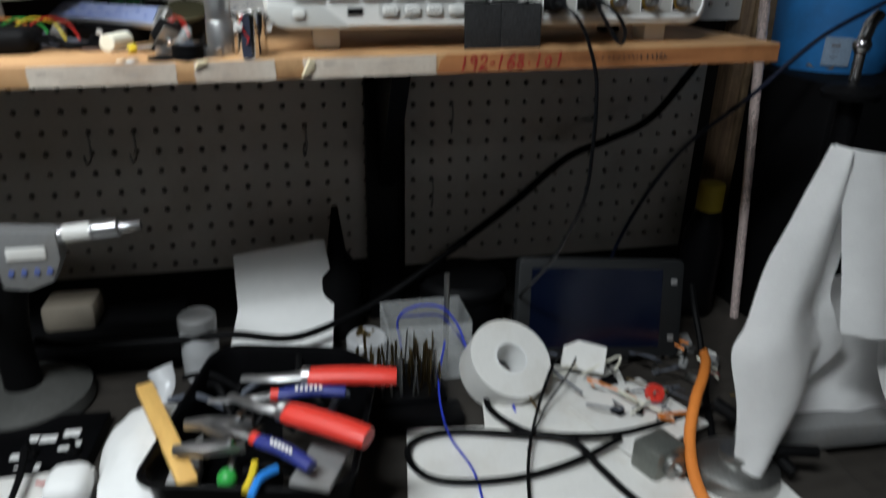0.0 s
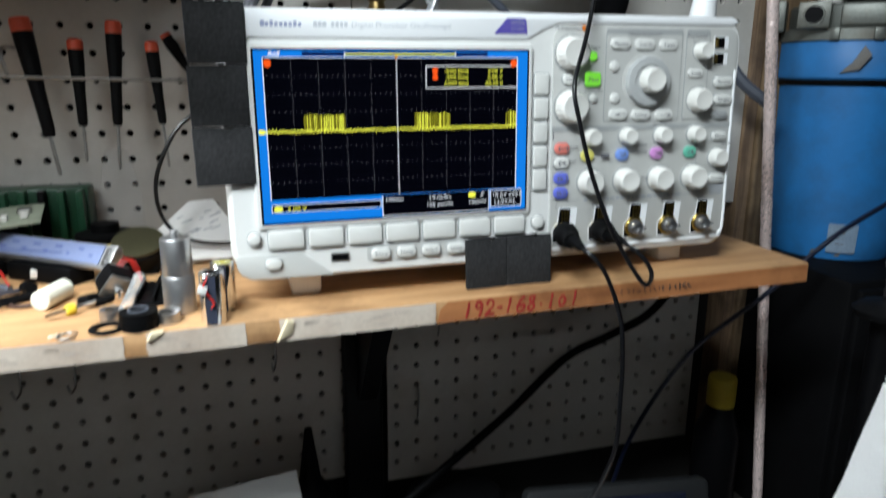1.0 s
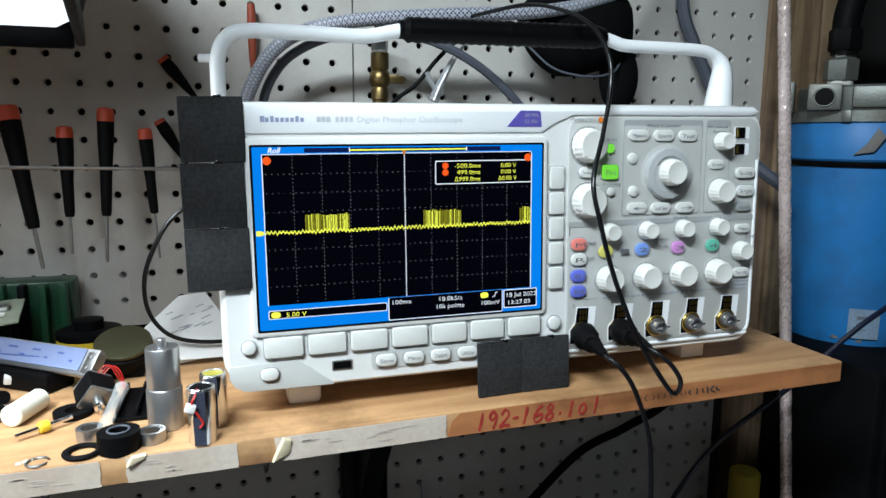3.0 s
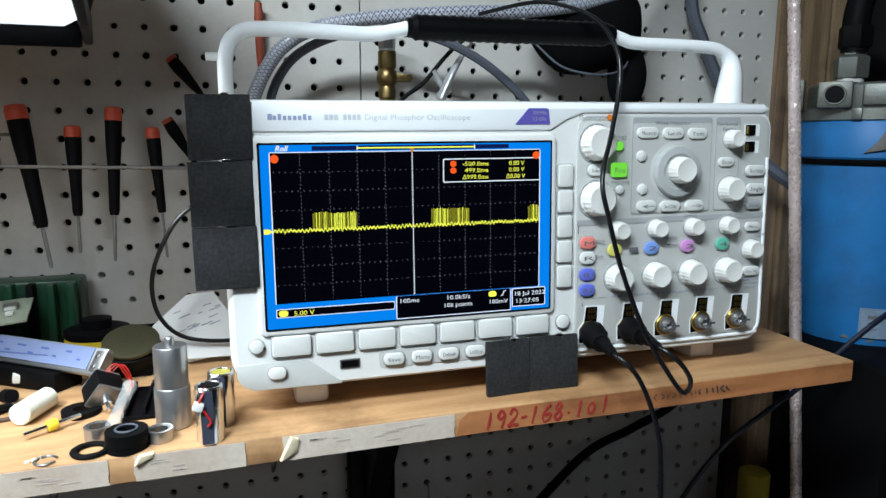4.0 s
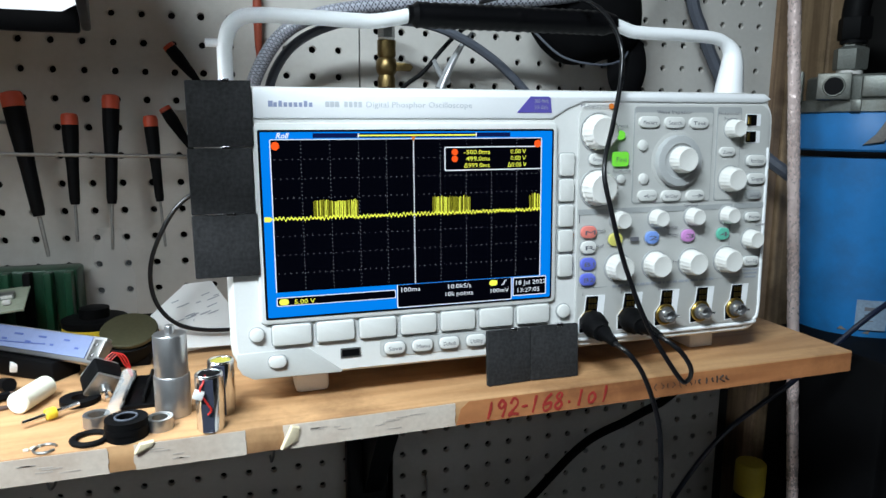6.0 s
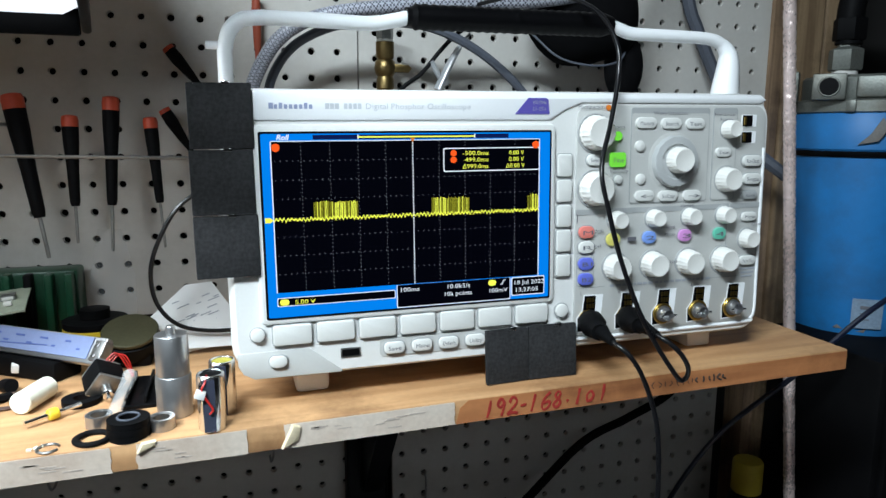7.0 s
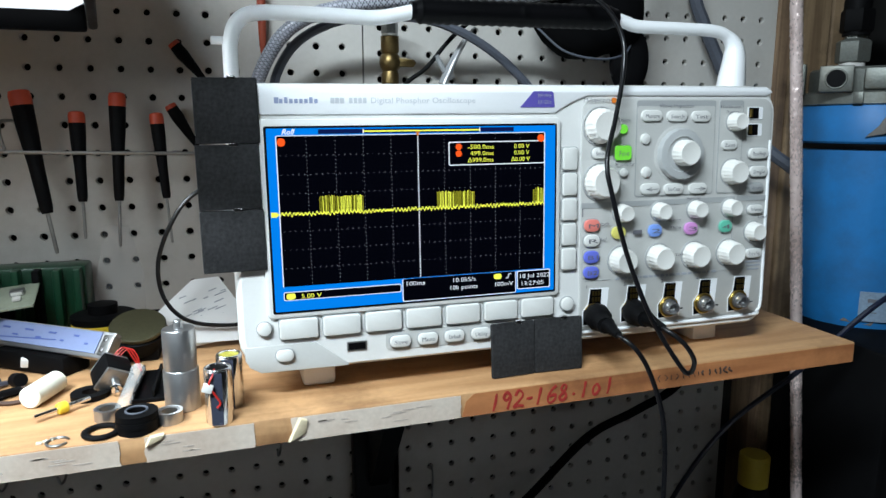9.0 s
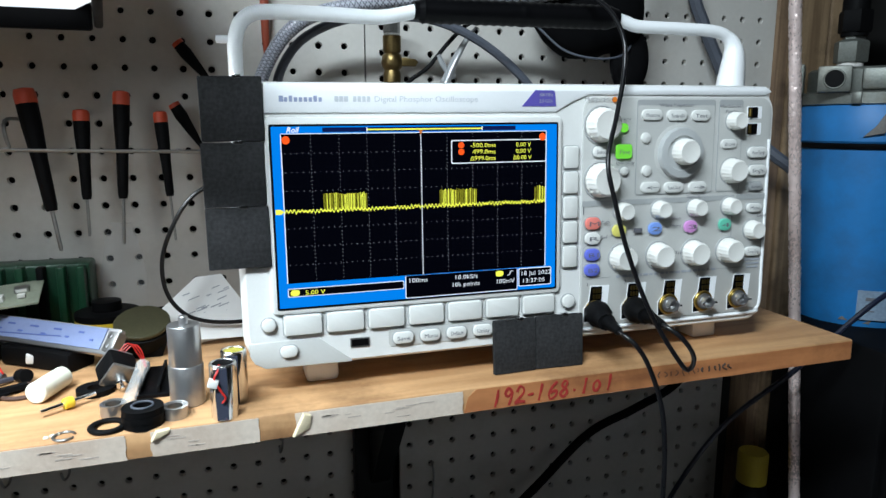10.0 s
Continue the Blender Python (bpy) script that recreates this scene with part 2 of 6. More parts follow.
def box(sx, sy, sz, at=(0, 0, 0), bevel=0.0, seg=2, bm=None, turn=None, taper=1.0):
    """A box centred on at, edges rounded; taper narrows its top."""
    one = bmesh.new()
    bmesh.ops.create_cube(one, size=1)
    for v in one.verts:
        k = taper if v.co.z > 0 else 1.0
        v.co = Vector((v.co.x * sx * k, v.co.y * sy * k, v.co.z * sz))
    if bevel:
        bmesh.ops.bevel(one, geom=one.edges[:], offset=bevel, segments=seg, affect="EDGES", profile=0.5)
    mm = Matrix.Translation(at) @ (turn or Matrix())
    bmesh.ops.transform(one, matrix=mm, verts=one.verts)
    return join(bm, one)


def join(bm, one):
    if bm is None:
        return one
    me = bpy.data.meshes.new("tmp")
    one.to_mesh(me)
    one.free()
    bm.from_mesh(me)
    bpy.data.meshes.remove(me)
    return bm


def lathe(profile, n=24, bm=None, m=None, ripple=0.0, ribs=0):
    """A turned body from (radius, height) pairs; ripple and ribs flute it."""
    one = bmesh.new()
    rings = []
    for r, z in profile:
        if r < 1e-6:
            rings.append([one.verts.new((0, 0, z))])
            continue
        ring = []
        for i in range(n):
            a = 2 * math.pi * i / n
            k = r * (1 - ripple * (0.5 + 0.5 * math.cos(ribs * a))) if ribs else r
            ring.append(one.verts.new((k * math.cos(a), k * math.sin(a), z)))
        rings.append(ring)
    for a, b in zip(rings, rings[1:]):
        for i in range(n):
            j = (i + 1) % n
            if len(a) == 1 and len(b) == 1:
                continue
            if len(a) == 1:
                one.faces.new((a[0], b[i], b[j]))
            elif len(b) == 1:
                one.faces.new((a[i], a[j], b[0]))
            else:
                one.faces.new((a[i], a[j], b[j], b[i]))
    for ring in (rings[0], rings[-1]):
        if len(ring) > 2:
            one.faces.new(ring)
    if m is not None:
        bmesh.ops.transform(one, matrix=m, verts=one.verts)
    return join(bm, one)


def ringshape(R, r, h=None, n=28, k=10, bm=None, m=None):
    """A torus, or with h a flat-sided ring."""
    one = bmesh.new()
    sect = [(R + r * math.cos(2 * math.pi * j / k), r * math.sin(2 * math.pi * j / k)) for j in range(k)] if h is None else [
        (R - r, -h / 2), (R + r, -h / 2), (R + r, h / 2), (R - r, h / 2)]
    rows = [[one.verts.new((q * math.cos(2 * math.pi * i / n), q * math.sin(2 * math.pi * i / n), z)) for q, z in sect] for i in range(n)]
    for i in range(n):
        for j in range(len(sect)):
            a, b, jj = rows[i], rows[(i + 1) % n], (j + 1) % len(sect)
            one.faces.new((a[j], b[j], b[jj], a[jj]))
    if m is not None:
        bmesh.ops.transform(one, matrix=m, verts=one.verts)
    return join(bm, one)


def spline(points, per=8):
    """A smooth line through the points."""
    p = [Vector(q) for q in points]
    p = [2 * p[0] - p[1]] + p + [2 * p[-1] - p[-2]]
    out = []
    for i in range(1, len(p) - 2):
        for s in range(per):
            t = s / per
            a, b, c, d = p[i - 1:i + 3]
            out.append(0.5 * ((2 * b) + (c - a) * t + (2 * a - 5 * b + 4 * c - d) * t * t + (3 * b - a - 3 * c + d) * t ** 3))
    return out + [p[-2]]


def tube(points, radius, n=8, per=8, bm=None, smooth=True, flat=1.0):
    """A round line swept along the points; radius may be a function of 0..1. flat squeezes it."""
    line = spline(points, per) if smooth else [Vector(q) for q in points]
    one = bmesh.new()
    rows, side = [], None
    for i, c in enumerate(line):
        d = (line[min(i + 1, len(line) - 1)] - line[max(i - 1, 0)]).normalized()
        if side is None:
            side = d.cross(Vector((0, 0, 1)) if abs(d.z) < 0.9 else Vector((1, 0, 0))).normalized()
        side = (side - d * side.dot(d)).normalized()
        other = d.cross(side)
        r = radius(i / (len(line) - 1)) if callable(radius) else radius
        rows.append([one.verts.new(c + side * r * math.cos(2 * math.pi * j / n) + other * r * flat * math.sin(2 * math.pi * j / n)) for j in range(n)])
    for a, b in zip(rows, rows[1:]):
        for j in range(n):
            one.faces.new((a[j], a[(j + 1) % n], b[(j + 1) % n], b[j]))
    one.faces.new(rows[0])
    one.faces.new(rows[-1])
    return join(bm, one)


def slab(outline, depth, bevel=0.0, m=None, bm=None, seg=2):
    """A flat plate from an outline in x, z, its front at y = 0 and its back at y = depth."""
    one = bmesh.new()
    face = one.faces.new([one.verts.new((x, 0, z)) for x, z in outline])
    made = bmesh.ops.extrude_face_region(one, geom=[face])
    for v in made["geom"]:
        if isinstance(v, bmesh.types.BMVert):
            v.co.y += depth
    if bevel:
        front = [e for e in one.edges if all(abs(v.co.y) < 1e-7 for v in e.verts)]
        bmesh.ops.bevel(one, geom=front, offset=bevel, segments=seg, affect="EDGES", profile=0.5)
    if m is not None:
        bmesh.ops.transform(one, matrix=m, verts=one.verts)
    return join(bm, one)


def rounded(x0, z0, x1, z1, r, n=5):
    """The outline of a rounded rectangle; r may be four radii, from the lower left, turning left."""
    rr = r if isinstance(r, (list, tuple)) else (r,) * 4
    out = []
    for (cx, cz, a0), q in zip(((x0, z0, 180), (x1, z0, 270), (x1, z1, 0), (x0, z1, 90)), rr):
        sx, sz = (1 if cx == x0 else -1), (1 if cz == z0 else -1)
        for i in range(n + 1):
            a = radians(a0 + 90 * i / n)
            out.append((cx + sx * q + q * math.cos(a), cz + sz * q + q * math.sin(a)))
    return out


def lettering(name, text, size, material, parent, m, width=None, label="", thick=0.0, bold=0.0):
    """Words in the built-in font, as a mesh that lies in x, z and faces -y."""
    cu = bpy.data.curves.new("tmp", "FONT")
    cu.body, cu.size, cu.resolution_u, cu.extrude, cu.offset, cu.shear = text, size, 2, thick, bold, 0.3 if bold else 0.0
    ob = bpy.data.objects.new("tmp", cu)
    scene.collection.objects.link(ob)
    dg = bpy.context.evaluated_depsgraph_get()
    me = bpy.data.meshes.new_from_object(ob.evaluated_get(dg))
    bpy.data.objects.remove(ob)
    if width:
        xs = [v.co.x for v in me.vertices]
        k = width / (max(xs) - min(xs))
        for v in me.vertices:
            v.co.x *= k
    me.materials.clear()
    me.materials.append(material)
    out = new(name, me)
    out.parent = parent
    out.matrix_basis = m @ pose(0, 0, 0, 90, 0, 0)
    if label:
        out["label"] = label
    return out


# ---- the room ----
def plain(name, sx, sy, sz, at, material, label, bevel=0.0):
    return tagged(finish(name, box(sx, sy, sz, at, bevel), material, smooth=False), label, name.split("_")[0], kind="structure")


plain("floor", 6, 5, 0.1, (0, -1.5, -0.05), CONCRETE, "grey concrete workshop floor in the dark")
# Ceiling, south and west walls are unseen; their dark colour limits bounced light.
plain("ceiling", 6, 5, 0.1, (0, -1.5, 2.45), LOW_BOUNCE_PLASTER, "unseen plaster ceiling above the bench, darkened to cut bounced light")
# North and east walls carry the surrounding shade in their near-black colour.
plain("wall_north", 6, 0.1, 2.5, (0, 0.12, 1.2), SHADE_WALL, "wall behind the pegboard, near-black in place of shade")
plain("wall_south", 6, 0.1, 2.5, (0, -3.95, 1.2), LOW_BOUNCE_PLASTER, "unseen plaster wall behind the bench area, darkened to cut bounced light")
plain("wall_west", 0.1, 5, 2.5, (-2.95, -1.5, 1.2), LOW_BOUNCE_PLASTER, "unseen plaster side wall of the workshop, darkened to cut bounced light")
plain("wall_east", 0.1, 5, 2.5, (1.7, -1.5, 1.2), SHADE_WALL, "side wall of the workshop, near-black in place of shade")


def pegboard(name, x0, x1, z0, z1, hx, hz, label):
    """A hardboard panel with real holes on a one-inch grid, of which (hx, hz) is one."""
    P, R, T, N = 0.0254, 0.0033, 0.006, 8
    verts, faces = [], []
    i0, i1 = math.ceil((x0 - hx) / P + 0.2), math.floor((x1 - hx) / P - 0.2)
    j0, j1 = math.ceil((z0 - hz) / P + 0.2), math.floor((z1 - hz) / P - 0.2)
    xs = [x0] + [hx + (i + 0.5) * P for i in range(i0, i1)] + [x1]
    zs = [z0] + [hz + (j + 0.5) * P for j in range(j0, j1)] + [z1]
    for a in range(len(xs) - 1):
        for b in range(len(zs) - 1):
            cx, cz = hx + (i0 + a) * P, hz + (j0 + b) * P
            l, r, d, u = xs[a], xs[a + 1], zs[b], zs[b + 1]
            sq = ((r, cz), (r, u), (cx, u), (l, u), (l, cz), (l, d), (cx, d), (r, d))
            o = len(verts)
            verts += [(x, 0, z) for x, z in sq]
            rr = R * random.uniform(0.96, 1.06)
            for y in (0, 0.0007, T):
                k = rr + (0.0005 if y == 0 else 0)
                verts += [(cx + k * math.cos(math.pi * q / 4), y, cz + k * math.sin(math.pi * q / 4)) for q in range(N)]
            for q in range(N):
                p = (q + 1) % N
                faces.append((o + q, o + p, o + N + p, o + N + q))
                for s in (1, 2):
                    faces.append((o + s * N + q, o + s * N + p, o + (s + 1) * N + p, o + (s + 1) * N + q))
    o = len(verts)
    verts += [(x0, 0, z0), (x1, 0, z0), (x1, 0, z1), (x0, 0, z1), (x0, T, z0), (x1, T, z0), (x1, T, z1), (x0, T, z1)]
    faces += [(o, o + 1, o + 5, o + 4), (o + 1, o + 2, o + 6, o + 5), (o + 2, o + 3, o + 7, o + 6), (o + 3, o, o + 4, o + 7)]
    me = bpy.data.meshes.new(name)
    me.from_pydata(verts, [], faces)
    me.materials.append(PEG)
    return tagged(new(name, me), label, "pegboard", "pegboards on the wall", "structure")


pegboard("pegboard_1", -0.75, 0.2995, 1.372, 2.1, 0.0, 1.6, "cream perforated hardboard panel hung with tools")
pegboard("pegboard_2", 0.301, 0.797, 1.372, 2.1, 0.648, 1.671, "cream perforated hardboard panel behind the oscilloscope")
pegboard("pegboard_3", -0.75, 0.285, 1.055, 1.351, 0.0, 1.2444, "cream perforated hardboard panel under the shelf in shade")
pegboard("pegboard_4", 0.332, 0.760, 1.04, 1.351, 0.343, 1.242, "cream perforated hardboard panel in shade under the shelf")
# Panel added behind the holes; its near-black colour stands for their shade.
plain("wall_backing", 1.56, 0.03, 1.3, (0.03, 0.045, 1.5), SHADE_WALL, "near-black panel standing for the shade behind the perforated boards")
plain("trim_edge", 0.016, 0.05, 1.35, (0.806, 0.02, 1.45), PLYEDGE, "split brown plywood edge beside the pegboard")
for x, w, y in ((0.842, 0.052, 0.0), (0.90, 0.054, 0.004)):
    tagged(finish("stud", box(w, 0.06, 2.2, (x, y + 0.02, 1.2), 0.003), STUD, smooth=False), "rough brown upright wooden stud of the wall", "stud",
           "studs beside the pegboard", "structure")
plain("trim_post", 0.044, 0.02, 0.45, (0.300, -0.012, 1.12), GLOSS_BLACK, "black upright steel strip between the lower boards", 0.003)

# bench
bench = thing("workbench", pose(0, 0, 0), "dark stained wooden workbench crowded with tools and parts", "workbench")
part("bench_top", box(2.6, 0.72, 0.045, (0.1, -0.37, 0.9475), 0.003), BENCH, bench, smooth=False)
for x in (-1.1, 1.3):
    for y in (-0.68, -0.06):
        part("leg", box(0.08, 0.08, 0.925, (x, y, 0.4625), 0.004), BENCH, bench, smooth=False)

# ---- shelf ----
ST, SF = 1.371, -0.2835
SLOPE = 1.06


def SZ(x):
    """The height of the shelf's top, which rises a little along x."""
    return ST + (x - 0.43) * math.tan(radians(SLOPE))


shelf = thing("wall_shelf", pose(0.43, 0, ST, 0, -SLOPE, 0) @ pose(-0.43, 0, -ST), "worn pine board shelf with tape and red handwriting on its edge", "shelf")
bm = box(1.45, 0.281, 0.0175, (-0.075 + 0.001, SF + 0.1405, ST - 0.00875), 0.0015, 2)
part("board", bm, SHELF, shelf)
for x in (-0.55, 0.300):
    part("bracket", slab([(SF + 0.1, ST - 0.018), (-0.024, ST - 0.018), (-0.024, ST - 0.2), (-0.03, ST - 0.2)], 0.02, m=pose(x + 0.01, 0, 0, 0, 0, 90)),
         GLOSS_BLACK, shelf, smooth=False)


def tape_strip(x0, x1, seed, z0=ST - 0.0170, z1=ST - 0.001):
    """Masking tape with torn ends along the shelf's edge."""
    random.seed(seed)
    n = 6
    left = [(x0 + random.uniform(-0.0005, 0.0005), z0 + (z1 - z0) * i / n) for i in range(n + 1)]
    right = [(x1 + random.uniform(-0.0005, 0.0005), z0 + (z1 - z0) * i / n) for i in range(n + 1)]
    strip = part("tape", slab(left[::-1] + right, 0.0004, m=pose(0, SF - 0.0006, 0)), TAPE, shelf, "dirty beige masking tape with faded pencil marks")
    for k in range(int((x1 - x0) / 0.007)):
        if random.random() < 0.7:
            x = random.uniform(x0 + 0.008, x1 - 0.02)
            part("pencil_mark", box(random.uniform(0.004, 0.012), 0.0002, 0.0008, (x, SF - 0.0008, random.uniform(z0 + 0.004, z1 - 0.004))), PENCIL, strip, smooth=False)


tape_strip(-0.012, 0.098, 1)
tape_strip(0.112, 0.176, 2)
tape_strip(0.199, 0.312, 3)
part("tape_curl", slab([(0, 0), (0.011, 0.004), (0.012, 0.013), (0.007, 0.015)], 0.003, 0.0008, pose(0.197, SF - 0.004, ST - 0.016, 8, 0, 15)), TAPE_CURL, shelf)
part("tape_curl", slab([(0, 0), (0.010, 0.003), (0.011, 0.006), (0.003, 0.006)], 0.003, 0.0008, pose(0.113, SF - 0.004, ST - 0.006, 8, 0, 15)), TAPE_CURL, shelf)
EDGE = wood_mat("stained_edge", (0.42, 0.17, 0.06), (0.26, 0.09, 0.03))
random.seed(4)
part("edge_stain", slab([(0.313, ST - 0.0170), (0.6495, ST - 0.0168), (0.6495, ST - 0.0015), (0.5, ST - 0.0012), (0.322, ST - 0.001), (0.316, ST - 0.006)], 0.0003, m=pose(0, SF - 0.0003, 0)), EDGE, shelf, "orange brown stained front edge")
STROKES = {"1": [[(0.55, 1.0), (0.5, 0.55), (0.42, 0.0)]], "2": [[(0.1, 0.72), (0.35, 1.0), (0.75, 0.85), (0.7, 0.55), (0.1, 0.05), (0.5, 0.12), (0.95, 0.02)]],
           "6": [[(0.75, 1.0), (0.35, 0.7), (0.15, 0.3), (0.35, 0.0), (0.75, 0.15), (0.75, 0.42), (0.25, 0.38)]], "8": [[(0.7, 0.85), (0.4, 1.0), (0.2, 0.75), (0.55, 0.5), (0.75, 0.22), (0.4, 0.0), (0.15, 0.22), (0.5, 0.55), (0.72, 0.85)]],
           "9": [[(0.75, 0.8), (0.4, 0.98), (0.15, 0.72), (0.45, 0.5), (0.78, 0.8), (0.7, 0.4), (0.6, 0.0)]], "0": [[(0.5, 0.75), (0.2, 0.5), (0.25, 0.15), (0.6, 0.1), (0.78, 0.45), (0.5, 0.75)]],
           "-": [[(0.1, 0.42), (0.9, 0.46)]], ".": [[(0.3, 0.30), (0.6, 0.34)]]}


def handwriting(name, text, x, z, step, high, width, material, label, rise=0.0):
    """Marker strokes along the shelf's edge, a little uneven."""
    bm = None
    for k, c in enumerate(text):
        for line in STROKES[c]:
            w = step * (0.9 if c not in "-." else 0.55)
            pts = [(x + u * w + v * high * 0.12 + random.uniform(-0.0003, 0.0003), SF - 0.0007, z + rise * k + v * high + random.uniform(-0.0003, 0.0003)) for u, v in line]
            bm = tube(pts, lambda q: width * (0.7 + 0.5 * abs(math.sin(3 * q + k))), 6, 5, bm=bm, flat=1.0)
        x += step * (1.0 if c not in "-." else 0.62) * random.uniform(0.92, 1.08)
    for v in bm.verts:
        v.co.y = SF - 0.0007 + (v.co.y - SF + 0.0007) * 0.15
    return part(name, bm, material, shelf, label)


random.seed(44)
handwriting("red_writing", "192-168.101", 0.332, ST - 0.0152, 0.0096, 0.0122, 0.00105, RED_INK, "red hand-lettered marker digits", 0.00008)
for i in range(14):
    h = random.uniform(0.0030, 0.0062)
    x = 0.468 + i * 0.0048
    part("ink_mark", tube([(x + random.uniform(-0.001, 0.001), SF - 0.0005, ST - 0.0085 + 0.5 * h), (x + random.uniform(-0.002, 0.002), SF - 0.0005, ST - 0.0085), (x + random.uniform(-0.001, 0.003), SF - 0.0005, ST - 0.0085 - 0.5 * h)], 0.0003 if i < 8 else 0.0007, 6, 3), BLACK_INK, shelf)

# ---- oscilloscope ----
scope = thing("oscilloscope", pose(0.186, -0.2575, 1.3835, -1, -0.60, 0), "pale grey bench oscilloscope, switched on, standing on the shelf", "oscilloscope")
mm = 0.001


def at(u, v, d=0.0):
    """A place on the front, in millimetres right and up; d is towards the viewer."""
    return pose(u * mm, -d * mm, v * mm)


def plate(u0, v0, u1, v1, r, depth, d=0.0, bevel=0.0):
    return slab(rounded(u0 * mm, v0 * mm, u1 * mm, v1 * mm, r * mm if not isinstance(r, tuple) else tuple(q * mm for q in r)), depth * mm, bevel * mm, pose(0, -d * mm, 0))


# shell: a rounded front that deepens towards the back
bm = bmesh.new()
rows = []
for y, g, low, rad in ((0.0, -4, 4, 18), (0.004, -1.2, 1.5, 20), (0.012, 0, 0, 21), (0.03, 0, 2, 21), (0.05, -2, 14, 18), (0.105, -6, 18, 16), (0.125, -14, 24, 14)):
    ring = rounded((-16.5 - g) * mm, (low + 1.6) * mm, (397 + g) * mm, (192.2 + g) * mm, tuple(q * mm for q in (24, 15, rad, rad)), 6)
    rows.append([bm.verts.new((x, y, z)) for x, z in ring])
for a, b in zip(rows, rows[1:]):
    for i in range(len(a)):
        j = (i + 1) % len(a)
        bm.faces.new((a[i], a[j], b[j], b[i]))
bm.faces.new(rows[0])
bm.faces.new(rows[-1])
part("case", bm, CASE, scope, "pale grey plastic case with rounded corners")
part("top_band", slab([(-0.001, 0.1715), (0.206, 0.1715), (0.218, 0.1785), (0.231, 0.1835), (0.384, 0.1835), (0.391, 0.1866), (0.385, 0.1908), (-0.001, 0.1908), (-0.008, 0.1860)], 0.01, 0.0025, pose(0, -0.002, 0)), CASE_TOP, scope, "white plastic upper edge")
bez = slab(rounded(0.0025, 0.0408, 0.2100, 0.1692, 0.004), 0.004, 0.0018, pose(0, -0.003, 0))
part("bezel", bez, CASE, scope)
part("display_rim", plate(6.3, 44.2, 206.4, 164.8, 1.2, 1.0, 3.3), GLOSS_BLACK, scope, "thin black rim round the display")
screen = part("display", plate(7.8, 45.6, 205.0, 163.4, 0.8, 1.0, 3.6), SCREEN_BLUE, scope, "lit display with blue border and yellow trace")
G0, G1, W0, W1 = 13.9, 196.5, 62.0, 158.5
part("graticule", plate(G0, W0, G1, W1, 0.3, 0.3, 3.9), SCREEN, screen, "black graticule")
for k in range(1, 10):
    u = G0 + (G1 - G0) * k / 10
    bm = None
    if k != 5:
        for j in range(40):
            bm = box(0.0004, 0.0001, 0.0005, (u * mm, -0.00405, (W0 + 2 + j * 2.4) * mm), bm=bm)
        part("grid_line", bm, GRID, screen, smooth=False)
for k in range(1, 8):
    v = W0 + (W1 - W0) * k / 8
    bm = None
    for j in range(50):
        bm = box(0.0005, 0.0001, 0.0004, ((G0 + 1.8 + j * 3.7) * mm, -0.00405, v * mm), bm=bm)
    part("grid_line", bm, GRID, screen, smooth=False)
bm = None
for j in range(49):
    bm = box(0.0007, 0.0001, 0.0014, ((G0 + G1) / 2 * mm, -0.0041, (W0 + 1 + j * 2.0) * mm), bm=bm)
part("centre_line", bm, WHITE_LIT, screen, smooth=False)
for nm, u0, v0, u1, v1 in (("edge_line", G0 - 0.6, W0, G0, W1), ("edge_line", G1, W0, G1 + 0.6, W1), ("edge_line", G0, W1, G1, W1 + 0.5)):
    part(nm, plate(u0, v0, u1, v1, 0.05, 0.2, 4.0), WHITE_LIT, screen, smooth=False)
# trace: a small ripple with two bursts of spikes
random.seed(5)
VT = 109.2
line = []
N = 150
for i in range(N + 1):
    line.append(((G0 + (G1 - G0) * i / N) * mm, -0.0043, (VT + (0.9 if i % 2 else -0.9) + random.uniform(-0.5, 0.5)) * mm))
bm = bmesh.new()
top = [bm.verts.new((x, y, z + 0.0006)) for x, y, z in line]
low = [bm.verts.new((x, y, z - 0.0006)) for x, y, z in line]
for i in range(N):
    bm.faces.new((low[i], low[i + 1], top[i + 1], top[i]))
trace = part("trace", bm, TRACE, screen, "yellow ripple trace with bursts of pulses")
pulse_box = finish("pulse", box(0.00042, 0.0001, 1.0), TRACE, screen, smooth=False)
dim_mesh = pulse_box.data.copy()
dim_mesh.materials[0] = TRACE_DIM
for c, n in ((53.5, 36), (131.5, 34), (192.5, 10)):
    for i in range(n):
        u, h = c + (i - n / 2) * 0.8 + random.uniform(-0.2, 0.2), random.uniform(10.0, 11.6)
        bright = random.random() < 0.55 and 2 < i
        one = new("pulse", pulse_box.data if bright else dim_mesh)
        one.parent = screen
        one.matrix_basis = pose(u * mm, -0.0044 if bright else -0.0042, (VT + h / 2) * mm) @ Matrix.Diagonal((1, 1, h * mm, 1))
bpy.data.objects.remove(pulse_box)
part("marker", slab([(8.2 * mm, 107.6 * mm), (11.5 * mm, 107.6 * mm), (13.6 * mm, 109.2 * mm), (11.5 * mm, 110.8 * mm), (8.2 * mm, 110.8 * mm)], 0.0003, m=pose(0, -0.0042, 0)), TRACE, screen)
part("time_bar", plate(40, 159.7, 173.5, 162.6, 0.1, 0.2, 3.9), NAVY_LIT, screen, smooth=False)
part("time_span", plate(68.6, 160.6, 148.4, 161.5, 0.1, 0.2, 4.1), TRACE, screen, smooth=False)
for u in (68.6, 148.4):
    part("time_bracket", plate(u, 159.7, u + 0.7, 162.6, 0.1, 0.2, 4.1), WHITE_LIT, screen, smooth=False)
